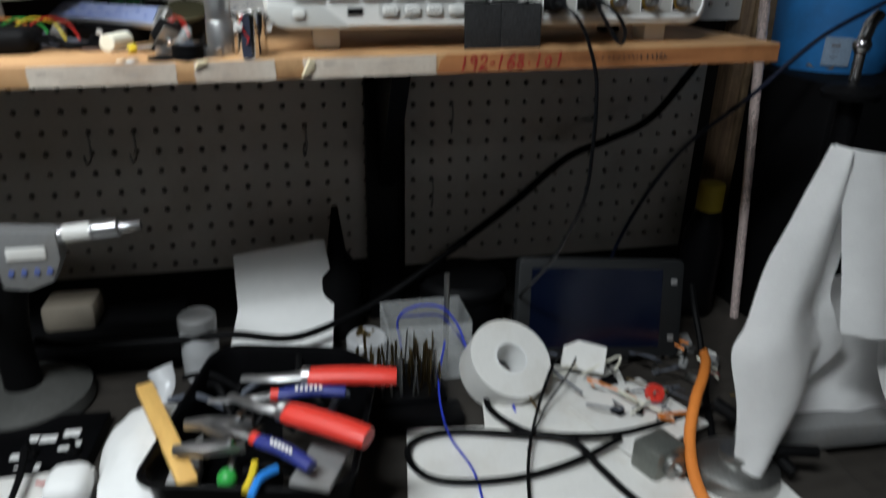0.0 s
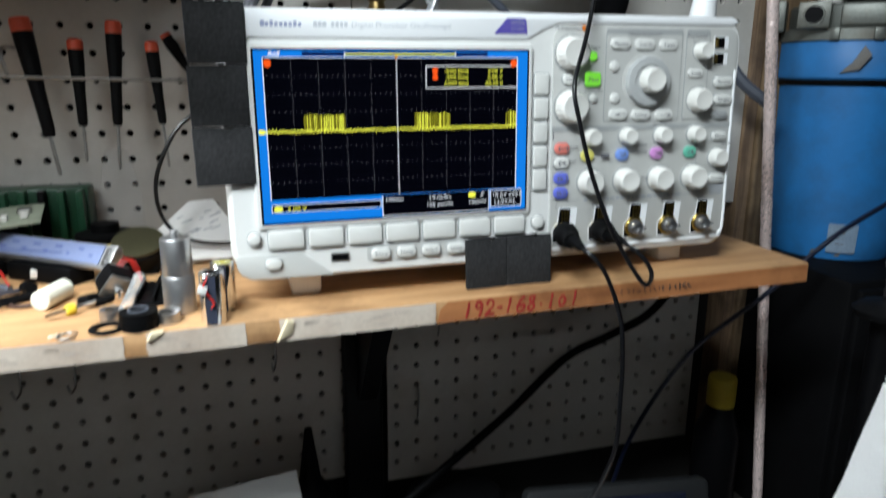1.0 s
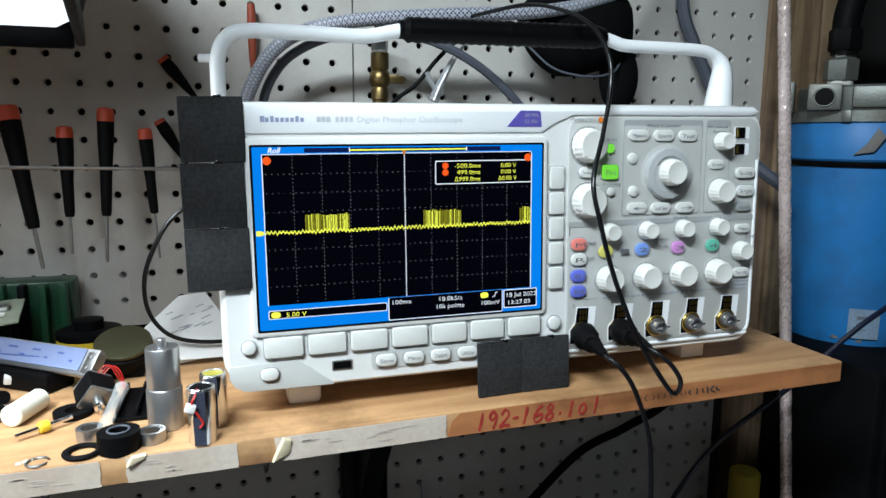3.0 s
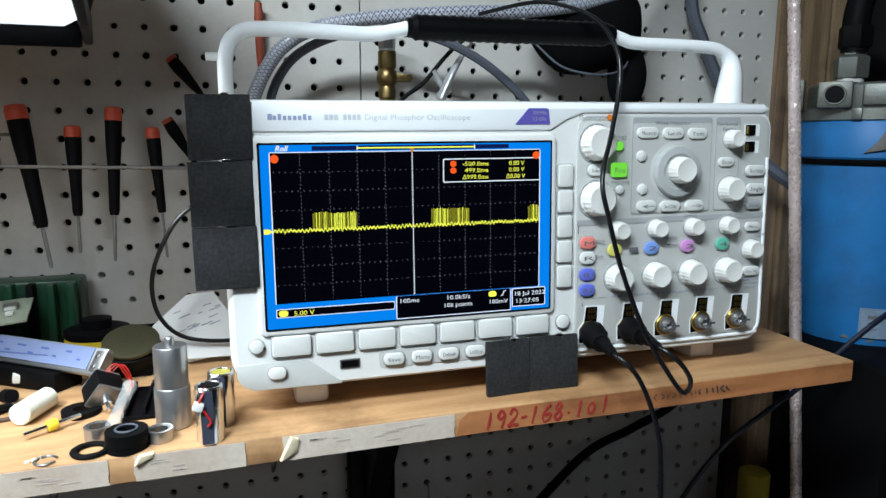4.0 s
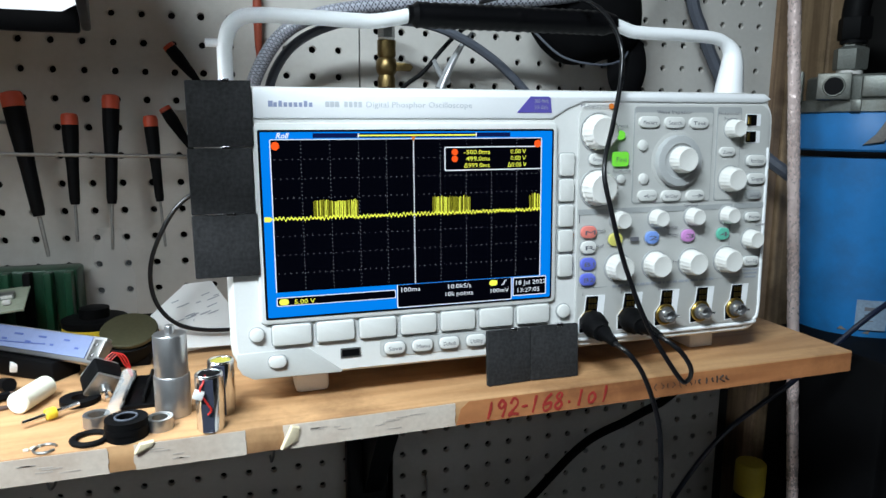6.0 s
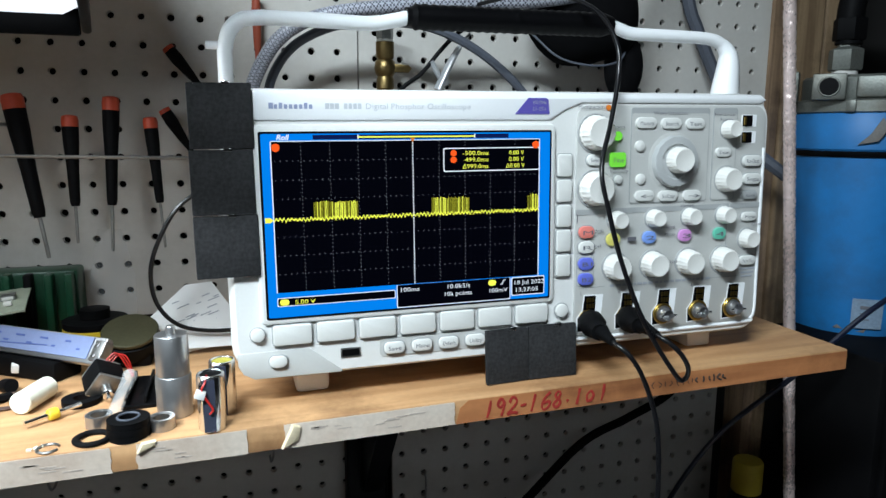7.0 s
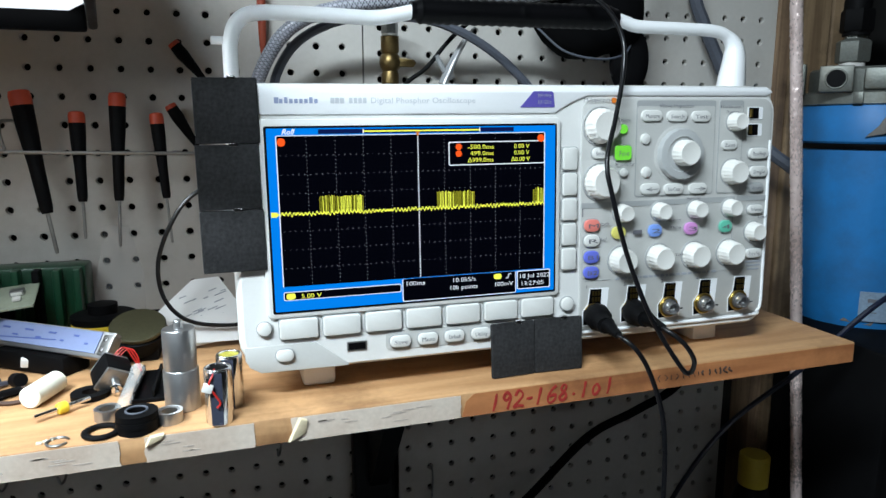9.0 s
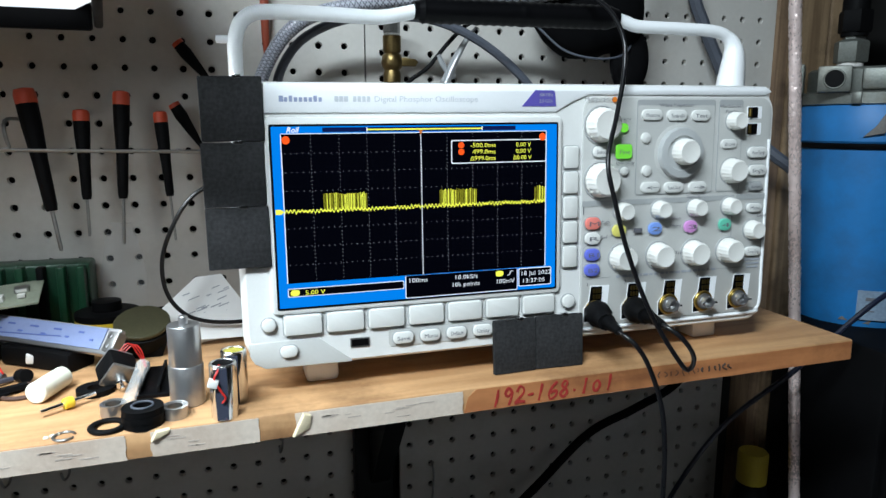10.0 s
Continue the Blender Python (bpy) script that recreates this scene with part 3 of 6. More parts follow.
part("trigger_marker", slab([(103.6 * mm, 160.4 * mm), (105.2 * mm, 157.2 * mm), (106.8 * mm, 160.4 * mm)], 0.0003, m=pose(0, -0.0044, 0)), ORANGE_LIT, screen)
for u in (16.6, 193.8):
    part("cursor_tag", lathe([(0, 0), (0.0026, 0), (0.0026, 0.0002), (0, 0.0002)], 14, m=pose(u * mm, -0.0041, 0.1548, 90, 0, 0)), RED_LIT, screen)
box_rim = part("readout_box", plate(126.4, 137.3, 197.0, 153.3, 1.2, 0.2, 4.05), WHITE_LIT, screen, "cursor readout in a white frame")
part("readout_ground", plate(127.1, 138.0, 196.3, 152.6, 0.9, 0.2, 4.2), SCREEN, box_rim)
for v in (149.8, 145.3):
    part("readout_tag", lathe([(0, 0), (0.0022, 0), (0.0022, 0.0002), (0, 0.0002)], 12, m=pose(0.1335, -0.0043, v * mm, 90, 0, 0)), RED_LIT, box_rim)
for text, u, v, w in (("-500.0ms", 139.8, 148.2, 18.6), ("499.0ms", 141.6, 143.8, 16.8), ("\u0394999.0ms", 139.8, 139.3, 18.6), ("0.00 V", 173.5, 148.2, 11.4), ("0.00 V", 173.5, 143.8, 11.4), ("\u03940.00 V", 171.4, 139.3, 14.0)):
    lettering("readout", text, 4.2 * mm, TRACE, box_rim, at(u, v, 4.45), w * mm)
part("status_frame", plate(13.4, 52.8, 91.6, 58.6, 1.0, 0.2, 3.85), WHITE_LIT, screen)
part("status_bar", plate(13.9, 53.3, 91.1, 58.1, 1.0, 0.2, 4.0), SCREEN, screen)
part("status_frame", plate(92.4, 45.8, 175.4, 61.6, 1.0, 0.2, 3.95), WHITE_LIT, screen)
part("status_ground", plate(93.0, 46.4, 174.8, 61.6, 0.8, 0.2, 4.1), SCREEN, screen)
part("date_frame", plate(176.2, 48.0, 201.8, 61.4, 1.0, 0.2, 3.95), WHITE_LIT, screen)
part("date_ground", plate(176.8, 48.6, 201.2, 60.8, 0.8, 0.2, 4.1), SCREEN, screen)
lettering("screen_text", "Roll", 4.8 * mm, WHITE_LIT, screen, at(17.0, 159.6, 4.0), bold=0.00012)
for text, u, v, w, q in (("5.00 V", 24.4, 53.9, 13.0, TRACE), ("100ms", 94.2, 56.8, 13.0, WHITE_LIT), ("10.0kS/s", 127.4, 56.8, 16.4, WHITE_LIT), ("10k points", 125.4, 51.6, 20.0, WHITE_LIT), ("100mV", 158.4, 51.6, 13.6, WHITE_LIT), ("18 Jul 2022", 177.4, 56.0, 23.0, WHITE_LIT), ("13:27:05", 178.6, 50.6, 17.0, WHITE_LIT)):
    lettering("screen_text", text, 4.3 * mm, q, screen, at(u, v, 4.3), w * mm)
for u, v, q in ((18, 55.6, TRACE), (161.5, 58.6, TRACE)):
    part("channel_tag", plate(u - 3, v - 2, u + 3, v + 2, 1.9, 0.2, 4.2), q, screen)
part("edge_mark", tube([(167.5 * mm, -0.0044, 57 * mm), (169 * mm, -0.0044, 57.2 * mm), (170 * mm, -0.0044, 60 * mm), (171.5 * mm, -0.0044, 60.2 * mm)], 0.0003, 6, smooth=False), WHITE_LIT, screen)

# lettering and badge on the upper edge
for i in range(9):
    w = 2.6 if i else 3.4
    part("logo_bar", plate(13.8 + i * 3.1, 178.9, 13.8 + i * 3.1 + w * 0.82, 182.6 if i in (0, 2, 7) else 181.6, 0.2, 0.2, 2.2), LOGO_INK, scope)
for i, w in enumerate((2.6, 2.6, 2.8, 0, 2.2, 2.2, 2.2, 2.2)):
    if w:
        part("model_bar", plate(48.8 + i * 3.0, 178.9, 48.8 + i * 3.0 + w, 182.4, 0.2, 0.2, 2.2), MODEL_INK, scope)
lettering("model_words", "Digital Phosphor Oscilloscope", 5.2 * mm, MODEL_INK, scope, at(74.5, 178.9, 2.3), 0.0715)
badge = part("badge", slab([(0.1790, 0.1758), (0.2050, 0.1758), (0.2040, 0.1858), (0.2025, 0.1868), (0.1890, 0.1868)], 0.001, m=pose(0, -0.0024, 0)), BADGE, scope, "violet slanted badge")
for text, v, w in (("300 MHz", 182.6, 10.5), ("2.5 GS/s", 178.3, 10.0)):
    lettering("badge_print", text, 3.4 * mm, PALE_INK, badge, at(191.8, v, 2.6), w * mm)

# control panel
part("control_panel", slab(rounded(0.2273, 0.0125, 0.3914, 0.1825, (0.004, 0.010, 0.011, 0.010)), 0.004, 0.0008, pose(0, -0.0012, 0)), PANEL, scope, "mid grey control panel")
part("right_rim", tube([(0.3900, -0.001, 0.150), (0.3900, -0.001, 0.060), (0.3900, -0.001, 0.022), (0.3870, -0.001, 0.0135), (0.380, -0.001, 0.0105), (0.300, -0.001, 0.0100), (0.228, -0.001, 0.0100)], 0.0013, 8, 6), CASE_TOP, scope, "white raised rim round the connector bays")
for u0, u1, v0 in ((270.8, 338.5, 110.2), (342.0, 363.7, 110.2)):
    part("field_rim", plate(u0, v0, u1, 180.6, 2, 0.6, 1.7), PANEL_DARK, scope)
    part("field_face", plate(u0 + 0.7, v0 + 0.7, u1 - 0.7, 176.4, 2, 0.6, 2.0), PANEL, scope)
for u0, u1 in ((227.6, 360.0), (361.5, 391.2)):
    part("section_band", plate(u0, 103.4, u1, 107.4, 0.4, 0.6, 1.6), PANEL_DARK, scope)
part("section_line", plate(358.6, 53, 359.2, 103, 0.1, 0.3, 1.5), PANEL_DARK, scope)
part("trigger_edge", plate(228.4, 97.5, 229.0, 107.4, 0.1, 0.3, 1.5), INK, scope)
part("key_outline", plate(228.6, 50.2, 243.0, 73.8, 3, 0.3, 1.5), PANEL_DARK, scope)
part("key_ground", plate(229.1, 50.7, 242.5, 73.3, 2.7, 0.3, 1.7), PANEL, scope)
part("jog_recess", lathe([(0.0215, 0), (0.0215, 0.0003), (0.0205, 0.0006), (0, 0.0006)], 48), PANEL, scope, m=at(307.6, 141.0, 2.0) @ pose(0, 0, 0, 90, 0, 0))
for text, u, v, w in (("Multipurpose", 227.1, 179.8, 0.023), ("Wave Inspector", 289.1, 175.5, 0.03), ("Horizontal", 342.2, 174.7, 0.018), ("Position", 347.3, 170.7, 0.011),
                      ("Vertical", 315.3, 106.4, 0.012), ("Intensity", 253.7, 133.8, 0.015), ("Math", 241.3, 90.3, 0.008), ("Ref", 241.9, 79, 0.006), ("Position", 298.6, 90.5, 0.012),
                      ("Scale", 307.4, 63.7, 0.008), ("Level", 381.6, 89.2, 0.008), ("Cursors", 252.9, 165.7, 0.012), ("Menu", 302, 84.8, 0.009)):
    lettering("panel_print", text, 3.4 * mm, INK, scope, at(u, v, 2.3 if "Wave" in text or "Hor" in text else 2.7), w)
random.seed(17)
u = 257.0
while u < 342:
    w = random.uniform(1.6, 5.0)
    part("panel_print", plate(u, 48.2, u + w, 50.0, 0.1, 0.2, 1.6), PALE_INK, scope, smooth=False)
    u += w + random.uniform(0.7, 1.6)
for u0, u1 in ((231, 253), (344, 372)):
    part("bay_line", plate(u0, 48.9, u1, 49.3, 0.1, 0.2, 1.5), PANEL_DARK, scope, smooth=False)
for k in range(3):
    part("panel_print", plate(373 + k, 53.8 - 3 * k, 388 - k, 55.2 - 3 * k, 0.1, 0.2, 1.6), PALE_INK, scope, smooth=False)
# lower corner: a sloping grey recess round the power key
part("power_field", slab([(-0.0130, 0.0225), (0.0325, 0.0228), (0.0545, 0.0052), (0.0545, 0.0038), (-0.0030, 0.0045), (-0.0100, 0.0085), (-0.0130, 0.0140)], 0.002, 0.0006, pose(0, -0.0006, 0)), PANEL, scope, "recessed grey corner with the power key")


def key(u, v, w, h, material=None, text="", r=None, d=1.2, proud=2.6, dark=INK):
    """One push key, its words on it."""
    r = min(w, h) * 0.32 if r is None else r
    k = part("key", slab(rounded(-w / 2 * mm, -h / 2 * mm, w / 2 * mm, h / 2 * mm, r * mm, 4), 0.004, 0.0009, pose(0, -proud * mm, 0)), material or KEY, scope, m=at(u, v, d))
    part("key_gap", slab(rounded((-w / 2 - 0.7) * mm, (-h / 2 - 0.7) * mm, (w / 2 + 0.7) * mm, (h / 2 + 0.7) * mm, (r + 0.5) * mm, 4), 0.001, m=pose(0, -0.0007, 0)), PANEL_DARK, k)
    if text:
        lettering("key_print", text, h * 0.5 * mm, dark, k, pose(-w * 0.33 * mm, -(proud + 0.1) * mm, -h * 0.2 * mm), w * 0.64 * mm)
    return k


def knob(u, v, r, h, ribs=24, d=1.2):
    """One fluted turning knob, with its skirt."""
    r, h = r * 0.85, h * 0.72
    prof = [(r * 1.06, 0), (r * 1.06, h * 0.18), (r, h * 0.22), (r * 0.95, h * 0.86), (r * 0.82, h), (r * 0.6, h * 0.97), (0, h * 0.95)]
    k = part("knob", lathe([(a * mm, b * mm) for a, b in prof], 72 if ribs else 32, ripple=0.05, ribs=ribs), KNOB, scope, m=at(u, v, d) @ pose(0, 0, 0, 90, 0, 0))
    part("knob_seat", ringshape(r * 1.12 * mm, 0.7 * mm, m=pose(0, 0, 0.0004)), PANEL_DARK, k)
    return k


for u, v in ((241.5, 162.4), (242.1, 122.5)):
    knob(u, v, 14.4, 16, 20)
ring = part("jog_ring", lathe([(0.0195, 0), (0.0195, 0.003), (0.0185, 0.005), (0.0135, 0.0055), (0.0125, 0.004)], 48, ripple=0.03, ribs=16), JOG, scope, "grey outer jog ring", m=at(307.6, 141.0, 1.9) @ pose(0, 0, 0, 90, 0, 0))
knob(308.3, 142, 11.8, 19, 20, 2)
for u, v, w, h, text in ((282.7, 169.5, 17.5, 8, "Measure"), (304, 169.1, 17.5, 8, "Search"), (324.8, 168.8, 16.5, 8, "Test"), (283.2, 116, 16.5, 8, "\u2190"), (303.4, 115.3, 17, 8, "Set/Clear"), (324.5, 115, 16, 8, "\u2192"),
                         (351.2, 147.2, 14, 7, "Zoom"), (378.5, 140.3, 18, 8.4, "Run/Stop"), (379.3, 126.3, 17, 8.4, "Single"), (378.5, 96.7, 14, 7, "Menu"), (379.1, 61.5, 15.5, 7.4, "Force Trig"), (241.5, 143.4, 13.5, 8, "Select")):
    key(u, v, w, h, None, text, h * 0.48)
key(378, 113.6, 13.5, 6.4, PANEL_DARK, "Autoset", 3.0)
for u, v, r in ((278, 152.7, 4), (279.5, 128.4, 4), (260.9, 128.7, 3.2), (216.8, 33.6, 5.0)):
    key(u, v, 2 * r, 2 * r, None, "", r * 0.98)
key(259.7, 160.2, 6.6, 6.6, GREEN_LIT, "", 3.1)
key(260, 143.1, 13, 10.4, GREEN_LIT, "Fine", 2)
part("orange_dot", lathe([(0, 0), (0.002, 0), (0.0018, 0.0008), (0, 0.001)], 14), ORANGE_LIT, scope, m=at(251.6, 180.6, 1.9) @ pose(0, 0, 0, 90, 0, 0))
knob(355.6, 164.5, 8.0, 14, 16)
knob(355.4, 126.3, 11.0, 15, 20)
for u in (260.6, 292.5, 324, 355.2):
    knob(u, 98.8, 7.8, 13, 16)
for u in (260.6, 292.5, 324, 355.8):
    knob(u, 63.6, 11.2, 16, 20)
knob(378, 79, 8.6, 13, 16)
for v, q, text in ((90.8, RED_KEY, "M"), (79.6, KEY, "R"), (67.4, VIOLET_KEY, "B1"), (55.8, VIOLET_KEY, "B2")):
    key(235.8, v, 12.6, 9.0, q, text, 4.2)
for u, q, text in ((257.9, YELLOW_KEY, "1"), (288.7, BLUE_KEY, "2"), (320.1, PINK_KEY, "3"), (351.5, GREEN_KEY, "4")):
    key(u, 84.4, 11.6, 9.4, q, text, 4.4)
for v in (139.8, 121.6, 103.5, 85.3, 67.1):
    key(217.6, v, 11.4, 15.8, None, "", 1.8, 1.0, 2.2)
for i in range(7):
    key(22.2 + i * 28.45, 33.2, 25.0, 13.4, None, "", 2.0, 1.0, 2.4)
for u, text in ((90.4, "Save"), (110, "Menu"), (129.4, "Default"), (149.2, "Utility")):
    key(u, 17.9, 14.4, 8.2, None, text, 3.4)
part("key_frame", plate(80.5, 11.6, 160.5, 24.4, 3, 0.5, 0.6), PANEL, scope)
key(0.1, 34.7, 9, 9, None, "", 4.4)
part("power_recess", plate(2.8, 9.2, 21.8, 22.0, 6, 0.5, 0.4), PANEL, scope)
key(12.3, 15.8, 11.4, 7.8, None, "", 3.6)
usb = part("usb_port", plate(53.6, 13.6, 67.2, 20.2, 0.6, 0.4, 0.7), DULL_STEEL, scope, "steel framed socket")
part("usb_slot", plate(54.6, 14.6, 66.2, 19.2, 0.3, 0.3, 0.95), GLOSS_BLACK, usb)
for v in (170.8, 158.2):
    s = part("test_slot", plate(367.4, v - 4.6, 381.4, v + 4.8, 0.8, 0.4, 1.6), CASE_TOP, scope)
    part("test_hole", plate(368.6, v - 4, 377.4, v + 4.2, 0.4, 0.3, 1.9), GLOSS_BLACK, s)
    part("test_contact", box(0.0016, 0.002, 0.006, (0.3700, -0.0024, v * mm)), GOLD, s)

# connector bay
for i, u in enumerate((241.2, 273.2, 305.4, 337.2, 369.4)):
    bay = part("socket_bay", slab([((u + x) * mm, v * mm) for x, v in ((-5.8, 43.6), (10.4, 43.0), (8.0, 15.6), (-11.2, 14.6), (-11.6, 26.2), (-7.2, 32.0))], 0.0005, m=pose(0, -0.0014, 0)), CASE_TOP, scope, "white sided connector bay")
    part("bay_hollow", slab([((u + x) * mm, v * mm) for x, v in ((-5.0, 42.7), (4.0, 42.4), (3.4, 30), (4.0, 16.8), (-10.4, 15.6), (-10.7, 25.8), (-6.4, 31.4))], 0.0004, m=pose(0, -0.0018, 0)), GLOSS_BLACK, bay)
    for k in range(3):
        for row in (0.0395, 0.0350):
            part("contact", box(0.0014, 0.0008, 0.0034, ((u - 3.0 + k * 2.3) * mm, -0.0021, row)), GOLD, bay)
    bnc = part("connector", lathe([(0.0062, 0), (0.0062, 0.003), (0.0047, 0.0034), (0.0047, 0.0085), (0.0040, 0.0088), (0.0040, 0.004), (0.0012, 0.004), (0.0010, 0.007), (0, 0.0072)], 24),
               STEEL, scope, "round metal coaxial socket", m=at(u - 2.2, 24.2, 1.8) @ pose(0, 0, 0, 90, 0, 0))
    part("connector_flange", ringshape(0.0072, 0.0012, m=pose(0, 0, 0.0008)), GOLD, bnc)
    for sx in (-1, 1):
        part("lug", lathe([(0.001, 0), (0.001, 0.002), (0, 0.002)], 8, m=pose(sx * 0.0047, 0, 0.0085, 0, sx * 90, 0)), CHROME, bnc)
    lettering("panel_print", str(i + 1) if i < 4 else "", 4 * mm, INK, scope, at(u - 9.5, 43.4, 1.9)) if i < 4 else None
for k in range(4):
    part("side_rib", box(0.002, 0.01, 0.005, (0.3945, 0.012, 0.016 + k * 0.008), 0.0004), GLOSS_BLACK, scope)
# feet, flipped down at the front
for u in (36.5, 357):
    part("foot", box(0.0235, 0.028, 0.022, (u * mm, 0.0365, -0.0058), 0.0035), CASE_TOP, scope, "white flip-out foot")
for u in (36.5, 347):
    part("foot", box(0.02, 0.02, 0.026, (u * mm, 0.108, -0.002), 0.003), RUBBER, scope)

# carrying handle, raised
HY = 0.055
hl = [(-0.0105, HY, 0.118), (-0.0105, HY, 0.17), (-0.0105, HY, 0.212), (-0.0098, HY, 0.223), (-0.0065, HY, 0.2335), (0.0005, HY, 0.2402), (0.011, HY, 0.2425), (0.03, HY, 0.2428), (0.06, HY, 0.2422), (0.09, HY, 0.2415), (0.105, HY, 0.2437), (0.121, HY, 0.2472)]
part("handle_arm", tube(hl, 0.0052, 14, 6, flat=1.0), CASE_TOP, scope, "white plastic carrying handle arm")
part("handle_arm", tube([(0.282, HY, 0.2478), (0.294, HY, 0.2442), (0.306, HY, 0.2415), (0.345, HY, 0.2408), (0.376, HY, 0.2398), (0.389, HY, 0.2362), (0.3965, HY, 0.2285), (0.3978, HY, 0.217), (0.396, HY, 0.198), (0.395, HY, 0.175), (0.395, HY, 0.118)],
                        lambda s: 0.0050 + 0.0072 * min(1.0, max(0, s - 0.5) * 3), 14, 6, flat=1.0), CASE_TOP, scope, "white plastic carrying handle arm")
grip = part("grip", tube([(0.117 + 0.168 * i / 24, HY, 0.2474) for i in range(25)], lambda s: 0.0088 + (0.0008 if int(s * 46) % 2 else 0) - (0.002 if s < 0.03 or s > 0.97 else 0), 16, 2), GLOSS_BLACK, scope, "black ribbed rubber grip")
part("handle_stop", lathe([(0, 0), (0.0028, 0), (0.0028, 0.008), (0, 0.0085)], 12, m=pose(-0.0145, HY, 0.2235, 0, -90, 0)), CASE_TOP, scope)
for u in (-0.014, 0.396):
    part("handle_pivot", lathe([(0, 0), (0.016, 0), (0.015, 0.006), (0, 0.007)], 24, m=pose(u, HY, 0.115, 0, -90 if u < 0 else 90, 0)), CASE_TOP, scope)


# black felt squares, three hanging on the left side and two leaning at the foot
def felt_square(x, y, z, w, h, m, label):
    t = thing("felt_pad", pose(x, y, z) @ m, label, "pad", "black square pads")
    part("pad", slab(rounded(-w / 2, 0, w / 2, h, 0.0008), 0.003, 0.0005), FELT, t)
    part("clip", box(0.005, 0.004, 0.0025, (0.004, 0.0015, h), 0.0005), CHROME, t, "tiny metal clip")
    return t


SCOPE = pose(0.186, -0.2575, 1.3835, -1, -0.60, 0)
for u, v, w, h in ((-14.9, 154.6, 37.8, 39.6), (-15.8, 113.8, 37.6, 40.2), (-15.2, 74.2, 38.6, 39.2)):
    p = SCOPE @ Vector((u * mm, -0.0045, v * mm))
    felt_square(p.x, p.y, p.z, w * mm, h * mm, pose(0, 0, 0, -1, -0.9, 0), "square black felt pad hung on the oscilloscope's side")
for u, w, yaw in ((173.0, 33.4, 3), (208.4, 37.2, -2)):
    felt_square(0.186 + u * mm, -0.2655, SZ(0.186 + u * mm) + 0.0005, w * mm, 0.0395, pose(0, 0, 0, -4, -0.4, yaw), "square black felt pad leaning on the oscilloscope")


# ---- probe leads ----
def lead(name, pts, r, material, label, category, n=8):
    return tagged(finish(name, tube(pts, r, n, 8), material), label, category)


for u, ends in ((239.0, [(0.416, -0.31, 1.409), (0.423, -0.32, 1.402), (0.433, -0.322, 1.386), (0.4435, -0.323, 1.358), (0.4465, -0.325, 1.332), (0.4465, -0.327, 1.295), (0.443, -0.328, 1.245), (0.434, -0.300, 1.18), (0.430, -0.235, 1.11), (0.440, -0.165, 1.05), (0.452, -0.135, 0.985)]),
                (271.0, [(0.447, -0.315, 1.413), (0.456, -0.325, 1.405), (0.465, -0.326, 1.392), (0.467, -0.32, 1.381), (0.459, -0.32, 1.386), (0.44, -0.31, 1.42), (0.425, -0.302, 1.461), (0.416, -0.296, 1.498),
                         (0.413, -0.29, 1.525), (0.427, -0.275, 1.555), (0.439, -0.262, 1.587), (0.441, -0.255, 1.611), (0.437, -0.235, 1.635), (0.427, -0.20, 1.652), (0.412, -0.165, 1.66), (0.38, -0.13, 1.655)])):
    base = SCOPE @ Vector((u * mm, -0.004, 0.0242))
    t = thing("probe_lead", pose(*base), "black coaxial probe lead plugged into the oscilloscope", "cable", "probe leads")
    rel = [Vector(e) - base for e in ends]
    part("plug", lathe([(0.0085, 0), (0.0098, 0.003), (0.0098, 0.012), (0.0075, 0.017), (0.0062, 0.02), (0.0062, 0.028)], 20, ripple=0.06, ribs=10,
                       m=(rel[0] - Vector((0.002, -0.004, 0))).to_track_quat("Z", "Y").to_matrix().to_4x4()), RUBBER, t, "ribbed black plug")
    d = rel[0].normalized()
    part("strain_relief", tube([d * 0.024, d * 0.034, rel[0]], lambda s: 0.0058 - 0.0034 * s + 0.0005 * (int(s * 12) % 2), 10, 6), RUBBER, t)
    part("lead", tube([d * 0.03] + rel, 0.0017, 10, 8), CABLE, t)


# ---- tools on the wall ----
def screwdriver(x, z, length, blade, lean, cap, y=-0.045, r=0.011):
    """A driver hanging head up in the rail: cap, grip, blade."""
    r *= 0.64
    t = thing("screwdriver", pose(x, y, z, -4, lean, 0), "black handled screwdriver with orange cap hanging in the rail", "screwdriver", "screwdrivers in the rail")
    part("grip", lathe([(r * 0.5, -length), (r * 0.62, -length * 0.95), (r * 0.72, -length * 0.6), (r * 0.95, -length * 0.3), (r, -cap)], 24, ripple=0.06, ribs=8), RUBBER, t)
    part("cap", lathe([(r, -cap), (r * 1.02, -cap * 0.4), (r * 0.9, -0.001), (r * 0.5, 0), (0, 0)], 24, ripple=0.04, ribs=8), ORANGE_GRIP, t, "orange end cap")
    part("blade", lathe([(0, -length - blade), (r * 0.16, -length - blade), (r * 0.2, -length - blade * 0.9), (r * 0.2, -length + 0.001)], 10), DULL_STEEL, t)


screwdriver(0.003, 1.578, 0.104, 0.035, -8, 0.013, r=0.0135)
screwdriver(0.045, 1.561, 0.077, 0.032, 0, 0.010, r=0.0105)
screwdriver(0.078, 1.577, 0.093, 0.040, 2.5, 0.012, r=0.011)
screwdriver(0.108, 1.560, 0.075, 0.040, -3.5, 0.010, r=0.0095)
